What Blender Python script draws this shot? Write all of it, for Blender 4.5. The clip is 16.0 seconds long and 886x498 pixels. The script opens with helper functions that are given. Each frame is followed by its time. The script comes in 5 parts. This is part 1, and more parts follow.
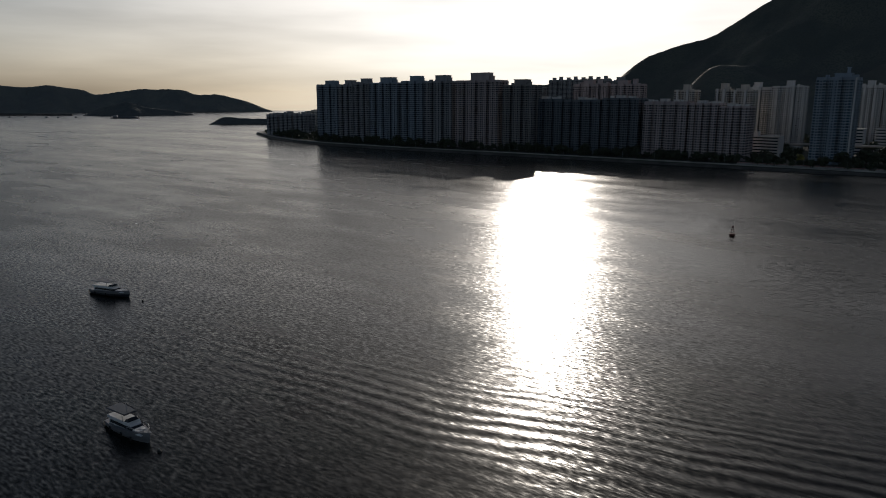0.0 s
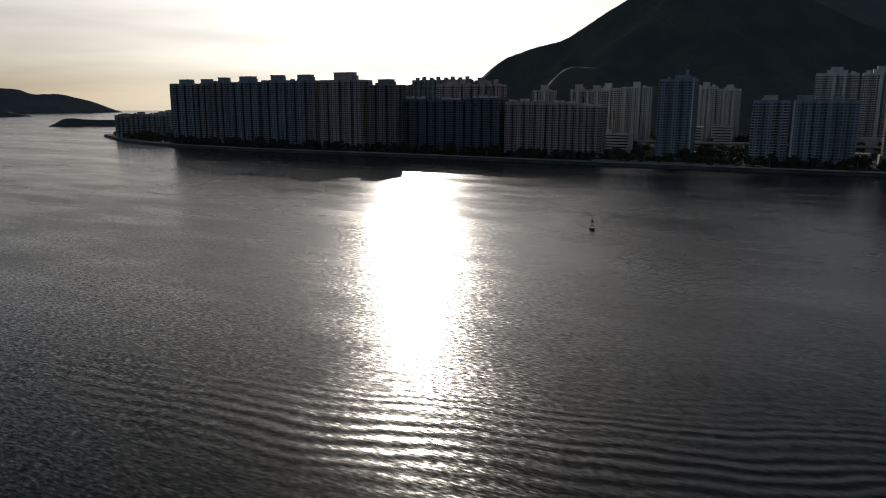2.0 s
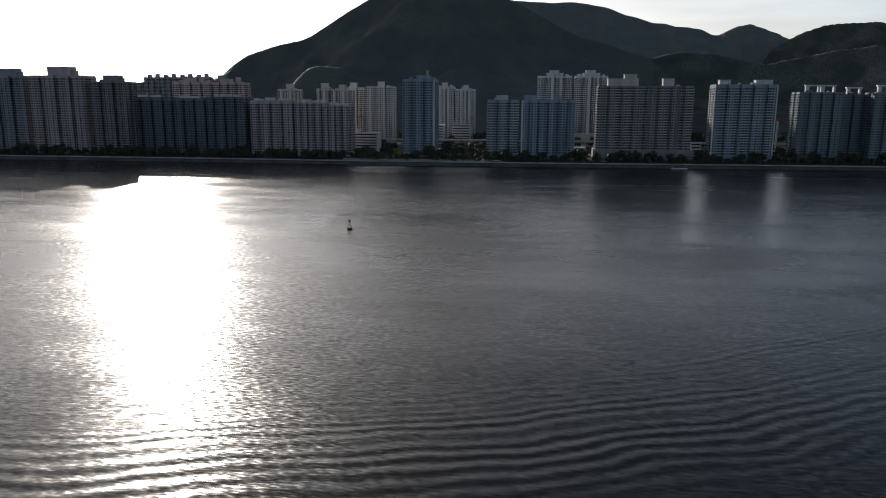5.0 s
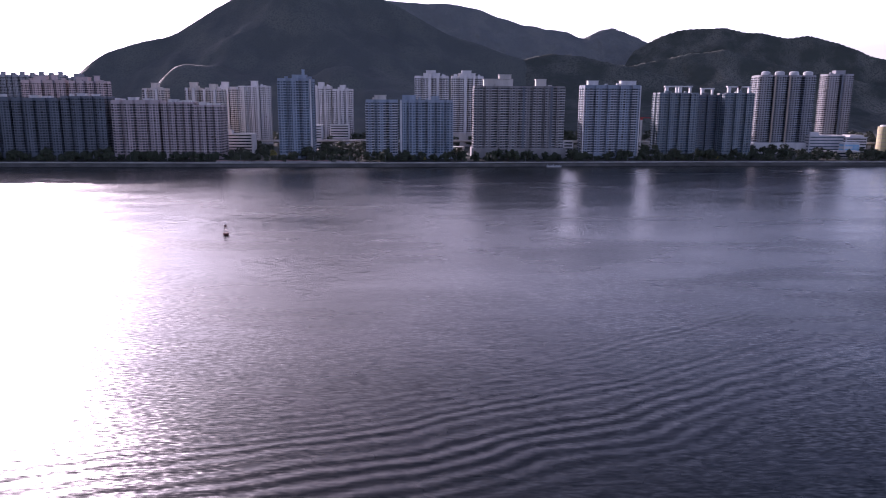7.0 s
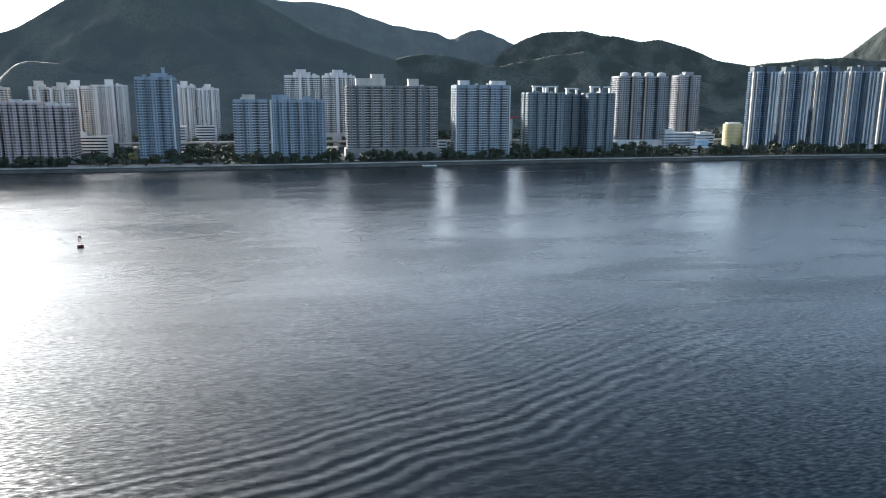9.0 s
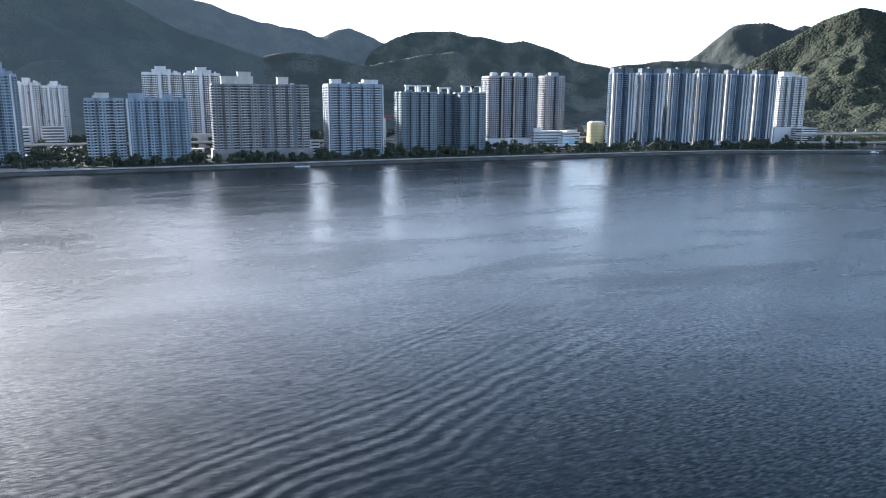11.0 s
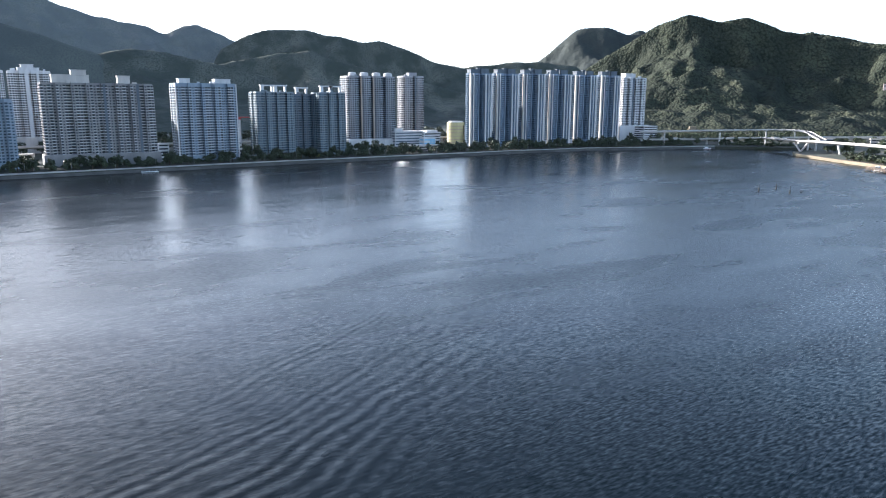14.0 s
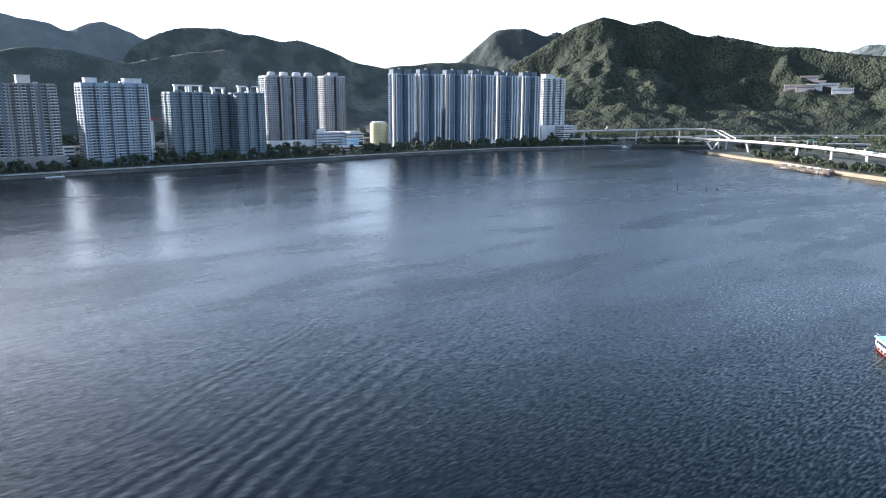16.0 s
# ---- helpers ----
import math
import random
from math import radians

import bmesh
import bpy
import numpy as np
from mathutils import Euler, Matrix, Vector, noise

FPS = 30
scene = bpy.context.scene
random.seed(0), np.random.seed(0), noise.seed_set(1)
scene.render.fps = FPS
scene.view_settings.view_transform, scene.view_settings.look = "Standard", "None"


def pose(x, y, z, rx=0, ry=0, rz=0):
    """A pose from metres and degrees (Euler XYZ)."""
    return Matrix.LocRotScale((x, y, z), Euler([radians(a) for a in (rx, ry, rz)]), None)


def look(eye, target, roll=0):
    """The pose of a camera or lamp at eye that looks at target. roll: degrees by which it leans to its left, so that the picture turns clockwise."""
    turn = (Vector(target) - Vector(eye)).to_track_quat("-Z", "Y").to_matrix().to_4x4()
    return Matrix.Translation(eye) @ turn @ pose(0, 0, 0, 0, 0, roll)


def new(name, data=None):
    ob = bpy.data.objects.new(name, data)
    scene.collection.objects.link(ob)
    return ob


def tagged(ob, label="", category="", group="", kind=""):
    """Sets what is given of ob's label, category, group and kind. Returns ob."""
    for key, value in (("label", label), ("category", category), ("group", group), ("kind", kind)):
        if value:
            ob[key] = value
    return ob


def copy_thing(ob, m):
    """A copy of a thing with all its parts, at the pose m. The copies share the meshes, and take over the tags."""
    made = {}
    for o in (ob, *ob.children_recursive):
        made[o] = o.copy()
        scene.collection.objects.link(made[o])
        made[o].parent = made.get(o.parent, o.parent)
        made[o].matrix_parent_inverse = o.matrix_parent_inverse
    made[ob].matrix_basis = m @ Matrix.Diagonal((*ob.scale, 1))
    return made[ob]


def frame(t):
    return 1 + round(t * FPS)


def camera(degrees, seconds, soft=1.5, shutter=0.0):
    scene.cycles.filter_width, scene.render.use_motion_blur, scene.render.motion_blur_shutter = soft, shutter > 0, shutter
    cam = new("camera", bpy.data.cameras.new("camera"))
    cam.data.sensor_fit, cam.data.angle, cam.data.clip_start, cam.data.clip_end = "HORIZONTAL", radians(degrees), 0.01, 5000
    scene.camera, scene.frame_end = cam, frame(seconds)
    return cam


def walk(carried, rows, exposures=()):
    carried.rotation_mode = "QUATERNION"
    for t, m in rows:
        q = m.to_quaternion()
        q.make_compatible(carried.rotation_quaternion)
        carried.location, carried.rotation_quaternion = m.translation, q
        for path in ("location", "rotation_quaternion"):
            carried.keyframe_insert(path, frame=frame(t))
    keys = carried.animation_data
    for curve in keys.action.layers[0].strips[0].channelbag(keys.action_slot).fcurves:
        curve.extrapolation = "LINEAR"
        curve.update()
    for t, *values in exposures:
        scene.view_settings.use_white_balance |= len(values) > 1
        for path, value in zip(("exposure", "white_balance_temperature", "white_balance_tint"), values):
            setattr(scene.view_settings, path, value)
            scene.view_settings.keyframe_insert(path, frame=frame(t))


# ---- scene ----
cam = camera(63.8, 16.0, soft=1.0)
# seconds, x, y, z, yaw, pitch, roll
PATH = [
    (0, 0, 0, 68, 38.75, -11.74, -0.15),
    (0.5, -0.58, 0.68, 68.01, 36.12, -11.73, -0.17),
    (1, -1.17, 1.37, 68.01, 33.45, -11.72, -0.22),
    (1.5, -1.77, 2.08, 68, 30.76, -11.71, -0.18),
    (2, -2.36, 2.8, 67.97, 28.08, -11.71, -0.15),
    (2.5, -2.95, 3.55, 67.94, 25.38, -11.72, -0.2),
    (3, -3.54, 4.35, 67.89, 22.61, -11.71, -0.17),
    (3.5, -4.47, 5.75, 67.81, 18.06, -11.72, -0.25),
    (4, -5.37, 7.39, 67.71, 13.25, -11.7, -0.3),
    (4.2, -5.58, 7.82, 67.68, 12.07, -11.7, -0.3),
    (6.3, -7, 11.98, 67.46, 2.17, -11.64, -0.27),
    (6.5, -7.11, 12.49, 67.44, 1.11, -11.64, -0.27),
    (7, -7.34, 13.76, 67.39, -1.4, -11.63, -0.28),
    (7.5, -7.52, 15.11, 67.35, -3.91, -11.61, -0.25),
    (8, -7.65, 16.58, 67.31, -6.45, -11.6, -0.25),
    (8.5, -7.72, 18.11, 67.28, -8.94, -11.6, -0.2),
    (9, -7.72, 19.75, 67.26, -11.45, -11.6, -0.19),
    (9.2, -7.71, 20.47, 67.25, -12.49, -11.6, -0.19),
    (11.3, -6.83, 28.79, 67.31, -22.97, -11.63, -0.29),
    (11.5, -6.68, 29.66, 67.32, -23.93, -11.63, -0.29),
    (12, -6.24, 31.97, 67.38, -26.37, -11.6, -0.22),
    (12.5, -5.89, 33.64, 67.42, -28.06, -11.61, -0.19),
    (13, -5.53, 35.26, 67.47, -29.62, -11.6, -0.2),
    (13.5, -5.13, 36.91, 67.53, -31.17, -11.59, -0.19),
    (14, -4.69, 38.64, 67.59, -32.73, -11.58, -0.19),
    (14.5, -4.22, 40.41, 67.66, -34.29, -11.57, -0.17),
    (15, -3.71, 42.24, 67.74, -35.83, -11.57, -0.14),
    (15.5, -3.17, 44.13, 67.82, -37.38, -11.56, -0.15),
    (16, -2.57, 46.11, 67.91, -38.94, -11.55, -0.14),
]
walk(cam, [(t, pose(x, y, z, 90 + pitch, roll, yaw)) for t, x, y, z, yaw, pitch, roll in PATH],
     exposures=[(0, -0.5, 6300, 12), (4.2, 0.15, 6300, 12), (6.3, 1.5, 5900, 28), (7.0, 1.75, 5800, 48), (7.6, 1.95, 6000, 20), (8.2, 2.2, 6100, 6), (9.2, 2.5, 5800, 9), (11.3, 2.78, 5650, 13), (16, 2.78, 5650, 13)])

# ---- daylight: a low sun over the bay, thin bright haze ----
SKY_LIMIT = 14.0
SUN_AZ, SUN_EL = 30.3, 15.5          # degrees to the left of +y, and above the horizon
world = bpy.data.worlds.new("hazy_morning_sky")
scene.world = world
world.use_nodes = True
wn, wl = world.node_tree.nodes, world.node_tree.links
sky = wn.new("ShaderNodeTexSky")
sky.sky_type, sky.sun_disc = "NISHITA", False
sky.sun_elevation, sky.sun_rotation = radians(SUN_EL), radians(-SUN_AZ)
sky.air_density, sky.dust_density, sky.ozone_density, sky.altitude = 1.0, 3.2, 2.5, 60
wc = wn.new("ShaderNodeTexCoord")
sep, com, mx = wn.new("ShaderNodeSeparateXYZ"), wn.new("ShaderNodeCombineXYZ"), wn.new("ShaderNodeMath")
mx.operation, mx.inputs[1].default_value = "MAXIMUM", 0.012
wl.new(wc.outputs["Generated"], sep.inputs[0])
wl.new(sep.outputs[0], com.inputs[0]), wl.new(sep.outputs[1], com.inputs[1])
wl.new(sep.outputs[2], mx.inputs[0]), wl.new(mx.outputs[0], com.inputs[2])
wl.new(com.outputs[0], sky.inputs["Vector"])
wn["Background"].inputs["Strength"].default_value = 0.15
grey, veil = wn.new("ShaderNodeRGBToBW"), wn.new("ShaderNodeMix")   # thin high cloud takes some colour out of the sky
veil.data_type = "RGBA"
veil.inputs[0].default_value = 0.25
wl.new(sky.outputs[0], grey.inputs[0])
wl.new(sky.outputs[0], veil.inputs[6]), wl.new(grey.outputs[0], veil.inputs[7])
streaks, cloud, glow, soft = wn.new("ShaderNodeTexNoise"), wn.new("ShaderNodeMapRange"), wn.new("ShaderNodeVectorMath"), wn.new("ShaderNodeVectorMath")
stretch = wn.new("ShaderNodeMapping")
stretch.inputs["Scale"].default_value = (1.6, 1.6, 13.0)
wl.new(wc.outputs["Generated"], stretch.inputs[0]), wl.new(stretch.outputs[0], streaks.inputs["Vector"])
streaks.inputs["Scale"].default_value, streaks.inputs["Detail"].default_value = 1.7, 5
for k, v in zip(("From Min", "From Max", "To Min", "To Max"), (0.35, 0.65, 0.84, 1.1)):
    cloud.inputs[k].default_value = v
wl.new(streaks.outputs["Fac"], cloud.inputs["Value"])
# the veil dims the glare about the sun: L / (1 + L / limit)
glow.operation, soft.operation = "MULTIPLY_ADD", "DIVIDE"
glow.inputs[1].default_value, glow.inputs[2].default_value = (1 / SKY_LIMIT,) * 3, (1, 1, 1)
# bright haze low down, clearer and darker overhead
haze, deep = wn.new("ShaderNodeMapRange"), wn.new("ShaderNodeVectorMath")
haze.interpolation_type, deep.operation = "SMOOTHSTEP", "SCALE"
for k, v in zip(("From Min", "From Max", "To Min", "To Max"), (0.05, 0.58, 1.03, 0.36)):
    haze.inputs[k].default_value = v
wl.new(sep.outputs[2], haze.inputs["Value"])
wl.new(veil.outputs[2], deep.inputs[0]), wl.new(haze.outputs[0], deep.inputs["Scale"])
wl.new(deep.outputs[0], glow.inputs[0])
wl.new(deep.outputs[0], soft.inputs[0]), wl.new(glow.outputs[0], soft.inputs[1])
thin = wn.new("ShaderNodeVectorMath")
thin.operation = "SCALE"
wl.new(soft.outputs[0], thin.inputs[0]), wl.new(cloud.outputs[0], thin.inputs["Scale"])
wl.new(thin.outputs[0], wn["Background"].inputs["Color"])
sun = new("sun", bpy.data.lights.new("sun", "SUN"))
sun.data.energy, sun.data.angle, sun.data.color = 2.3, radians(0.6), (1.0, 0.9, 0.76)
sa, se = radians(SUN_AZ), radians(SUN_EL)
SUN_DIR = Vector((-math.sin(sa) * math.cos(se), math.cos(sa) * math.cos(se), math.sin(se)))
sun.matrix_world = look(SUN_DIR * 900, (0, 0, 0))


# ---- materials ----
def material(name, base, rough=0.7, metal=0.0, grain=0.0, grain_scale=1.0, stain=0.0, stain_scale=0.05, second=None, bump=0.0,
             island=0.0, each=0.0, spec=0.5, stretch=(1, 1, 1)):
    """A surface: base colour, fine grain and large stains in it, fine relief, and how much single pieces or things differ."""
    m = bpy.data.materials.new(name)
    m.use_nodes = True
    n, l = m.node_tree.nodes, m.node_tree.links
    b = n["Principled BSDF"]
    b.inputs["Roughness"].default_value, b.inputs["Metallic"].default_value = rough, metal
    b.inputs["Specular IOR Level"].default_value = spec
    co = n.new("ShaderNodeTexCoord")
    mp = n.new("ShaderNodeMapping")
    mp.inputs["Scale"].default_value = stretch
    l.new(co.outputs["Object"], mp.inputs[0])
    def tex(scale, detail):
        t = n.new("ShaderNodeTexNoise")
        t.inputs["Scale"].default_value, t.inputs["Detail"].default_value = scale, detail
        l.new(mp.outputs[0], t.inputs["Vector"])
        return t
    big, small = tex(stain_scale, 5), tex(grain_scale, 4)
    ramp = n.new("ShaderNodeMapRange")
    ramp.inputs["From Min"].default_value, ramp.inputs["From Max"].default_value = 0.35, 0.65
    l.new(big.outputs["Fac"], ramp.inputs["Value"])
    mix = n.new("ShaderNodeMix")
    mix.data_type = "RGBA"
    mix.inputs[6].default_value = (*base, 1)
    mix.inputs[7].default_value = (*(second or tuple(c * (1 - stain) for c in base)), 1)
    l.new(ramp.outputs[0], mix.inputs[0])
    hsv = n.new("ShaderNodeHueSaturation")
    l.new(mix.outputs[2], hsv.inputs["Color"])
    add = n.new("ShaderNodeMath")
    add.operation = "MULTIPLY_ADD"
    add.inputs[1].default_value, add.inputs[2].default_value = grain * 2, 1 - grain
    l.new(small.outputs["Fac"], add.inputs[0])
    value = add.outputs[0]
    for amount, kind, socket in ((island, "ShaderNodeNewGeometry", "Random Per Island"), (each, "ShaderNodeObjectInfo", "Random")):
        if amount:
            g, s = n.new(kind), n.new("ShaderNodeMath")
            s.operation = "MULTIPLY_ADD"
            s.inputs[1].default_value, s.inputs[2].default_value = amount * 2, 1 - amount
            l.new(g.outputs[socket], s.inputs[0])
            p = n.new("ShaderNodeMath")
            p.operation = "MULTIPLY"
            l.new(value, p.inputs[0]), l.new(s.outputs[0], p.inputs[1])
            value = p.outputs[0]
    l.new(value, hsv.inputs["Value"])
    l.new(hsv.outputs[0], b.inputs["Base Color"])
    if bump:
        bp = n.new("ShaderNodeBump")
        bp.inputs["Strength"].default_value, bp.inputs["Distance"].default_value = 1.0, bump
        l.new(small.outputs["Fac"], bp.inputs["Height"])
        l.new(bp.outputs[0], b.inputs["Normal"])
    return m


def wall_paint(name, base, rough=0.75):
    return material(name, base, rough, grain=0.10, grain_scale=0.9, stain=0.22, stain_scale=0.12, stretch=(1, 1, 0.25), bump=0.02)


GLASS = material("window_glass", (0.028, 0.034, 0.042), 0.15, island=0.8, spec=0.4)
GLASS_BLUE = material("blue_window_glass", (0.035, 0.06, 0.085), 0.12, island=0.6, spec=0.5)
PAINT = {
    "white": wall_paint("white_wall_paint", (0.62, 0.60, 0.58)),
    "cream": wall_paint("cream_wall_paint", (0.55, 0.50, 0.44)),
    "pink": wall_paint("pale_pink_wall_tile", (0.46, 0.38, 0.37)),
    "blue": wall_paint("blue_wall_tile", (0.22, 0.28, 0.36)),
    "bluegrey": wall_paint("blue_grey_wall_tile", (0.27, 0.32, 0.37)),
    "grey": wall_paint("grey_wall_tile", (0.30, 0.30, 0.31)),
    "teal": wall_paint("grey_green_wall_tile", (0.20, 0.235, 0.25)),
    "brown": wall_paint("brown_grey_wall_tile", (0.25, 0.235, 0.225)),
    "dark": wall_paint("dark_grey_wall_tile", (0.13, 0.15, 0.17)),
    "yellow": wall_paint("pale_yellow_wall_paint", (0.50, 0.45, 0.24)),
    "skyblue": wall_paint("light_blue_paint", (0.25, 0.50, 0.68)),
    "tan": wall_paint("tan_wall_tile", (0.42, 0.33, 0.25)),
}
CONCRETE = material("weathered_concrete", (0.42, 0.40, 0.37), 0.85, grain=0.18, grain_scale=0.6, stain=0.4, stain_scale=0.08, bump=0.05)
BRIDGE_CONCRETE = material("pale_bridge_concrete", (0.60, 0.56, 0.52), 0.8, grain=0.1, grain_scale=0.5, stain=0.2, stain_scale=0.05, bump=0.03)
TAN_STONE = material("tan_quay_stone", (0.24, 0.195, 0.13), 0.85, grain=0.2, grain_scale=0.8, stain=0.35, stain_scale=0.06, bump=0.1)
SEAWALL = material("dark_wet_seawall_stone", (0.10, 0.095, 0.085), 0.8, grain=0.4, grain_scale=0.8, stain=0.5, stain_scale=0.06, bump=0.3)
PAVING = material("promenade_paving", (0.36, 0.33, 0.31), 0.85, grain=0.15, grain_scale=0.7, stain=0.25, stain_scale=0.05)
GROUND = material("city_ground", (0.032, 0.042, 0.022), 0.9, grain=0.3, grain_scale=0.15, second=(0.06, 0.058, 0.045), stain_scale=0.02, bump=0.3)
ASPHALT = material("asphalt", (0.055, 0.055, 0.058), 0.85, grain=0.2, grain_scale=0.8, stain=0.2, stain_scale=0.05)
LEAF = material("tree_leaves", (0.034, 0.047, 0.022), 0.6, grain=0.25, grain_scale=0.5, second=(0.055, 0.068, 0.03), stain_scale=0.2, island=0.35, each=0.3)
BARK = material("bark", (0.10, 0.075, 0.055), 0.9, grain=0.3, grain_scale=2, stain=0.3, stain_scale=0.5)
FLOWER = material("yellow_flowering_leaves", (0.28, 0.23, 0.05), 0.6, grain=0.25, grain_scale=0.5, second=(0.14, 0.15, 0.04), stain_scale=0.3, island=0.35)
STEEL = material("galvanised_steel", (0.35, 0.36, 0.37), 0.45, metal=0.7, grain=0.1, stain=0.2, stain_scale=0.5)
DULL_RED = material("weathered_dark_red_paint", (0.14, 0.03, 0.025), 0.7, grain=0.2, stain=0.4, stain_scale=0.6)
RED = material("red_paint", (0.45, 0.06, 0.05), 0.5, grain=0.1, stain=0.3, stain_scale=0.6)
BLACK = material("black_rubber", (0.02, 0.02, 0.02), 0.7, grain=0.2, stain=0.3, stain_scale=0.8)
BOAT_WHITE = material("white_gelcoat", (0.74, 0.74, 0.73), 0.3, grain=0.05, grain_scale=1.5, stain=0.15, stain_scale=0.4)
BOAT_GREY = material("grey_canvas", (0.20, 0.21, 0.23), 0.8, grain=0.1, grain_scale=3, stain=0.2, stain_scale=0.6)
BOAT_BLUE = material("pale_blue_deck_paint", (0.32, 0.62, 0.76), 0.5, grain=0.06, grain_scale=2, stain=0.15, stain_scale=0.5)
DARK_HULL = material("dark_hull_paint", (0.035, 0.04, 0.05), 0.35, grain=0.1, stain=0.2, stain_scale=0.5)
TIMBER = material("weathered_timber", (0.16, 0.12, 0.09), 0.9, grain=0.3, grain_scale=2, stain=0.3, stain_scale=0.4)


def hill_material(name, low, high, bare, scale, relief=5.0, gap_shade=0.45, spurs=26.0):
    """Scrub and forest: clumps of tree crowns with painted shade between them, grassy patches, bare streaks."""
    m = bpy.data.materials.new(name)
    m.use_nodes = True
    n, l = m.node_tree.nodes, m.node_tree.links
    b = n["Principled BSDF"]
    b.inputs["Roughness"].default_value, b.inputs["Specular IOR Level"].default_value = 0.9, 0.15
    co = n.new("ShaderNodeTexCoord")
    def noise_tex(s, d):
        t = n.new("ShaderNodeTexNoise")
        t.inputs["Scale"].default_value, t.inputs["Detail"].default_value = s, d
        l.new(co.outputs["Object"], t.inputs["Vector"])
        return t.outputs["Fac"]
    def mixed(a, c, f, lo, hi):
        r = n.new("ShaderNodeMapRange")
        r.inputs["From Min"].default_value, r.inputs["From Max"].default_value = lo, hi
        l.new(f, r.inputs["Value"])
        x = n.new("ShaderNodeMix")
        x.data_type = "RGBA"
        for k, v in ((6, a), (7, c)):
            if isinstance(v, tuple):
                x.inputs[k].default_value = (*v, 1)
            else:
                l.new(v, x.inputs[k])
        l.new(r.outputs[0], x.inputs[0])
        return x.outputs[2]
    c = mixed(low, high, noise_tex(0.012, 7), 0.42, 0.6)
    c = mixed(c, bare, noise_tex(0.006, 5), 0.54, 0.72)
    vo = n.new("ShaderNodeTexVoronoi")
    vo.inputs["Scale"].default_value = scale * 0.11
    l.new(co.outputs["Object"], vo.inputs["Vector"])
    # Darker between the crowns: their shade is put into the colour.
    c = mixed(c, tuple(v * gap_shade for v in low), vo.outputs["Distance"], 0.35, 0.85)
    l.new(c, b.inputs["Base Color"])
    bp = n.new("ShaderNodeBump")
    bp.inputs["Strength"].default_value, bp.inputs["Distance"].default_value = 1.0, relief
    bp.invert = True
    l.new(vo.outputs["Distance"], bp.inputs["Height"])
    spur = n.new("ShaderNodeBump")                       # small spurs and hollows
    spur.inputs["Strength"].default_value, spur.inputs["Distance"].default_value = 1.0, spurs
    l.new(noise_tex(0.016, 2), spur.inputs["Height"])
    l.new(spur.outputs[0], bp.inputs["Normal"])
    l.new(bp.outputs[0], b.inputs["Normal"])
    return m


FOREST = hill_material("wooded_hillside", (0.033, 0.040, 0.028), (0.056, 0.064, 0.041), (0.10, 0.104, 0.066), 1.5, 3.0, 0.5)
# Base colours paled towards grey: the haze over far slopes is painted in.
HAZED_FOREST = hill_material("distant_wooded_hillside", (0.095, 0.105, 0.095), (0.12, 0.13, 0.11), (0.14, 0.145, 0.12), 2.4, 0.6, 0.92, 10.0)

SCRUB = hill_material("scrub_and_grass_slope", (0.065, 0.075, 0.062), (0.125, 0.13, 0.108), (0.20, 0.195, 0.155), 2.2, 0.6, 0.95)
# Pale tone puts the haze before the far ridge and island into the colour.
HAZE_PALE = hill_material("dry_grass_mountain", (0.15, 0.16, 0.15), (0.18, 0.19, 0.17), (0.21, 0.21, 0.18), 2.0, 0.6, 0.95)
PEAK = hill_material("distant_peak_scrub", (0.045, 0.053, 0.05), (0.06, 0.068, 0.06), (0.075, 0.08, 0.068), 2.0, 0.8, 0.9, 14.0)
# Light grey with little contrast: haze painted into far hill and islands.
HAZE_GREY = hill_material("dry_grass_and_granite_slope", (0.115, 0.128, 0.125), (0.135, 0.148, 0.138), (0.155, 0.158, 0.138), 2.0, 1.0, 0.85)


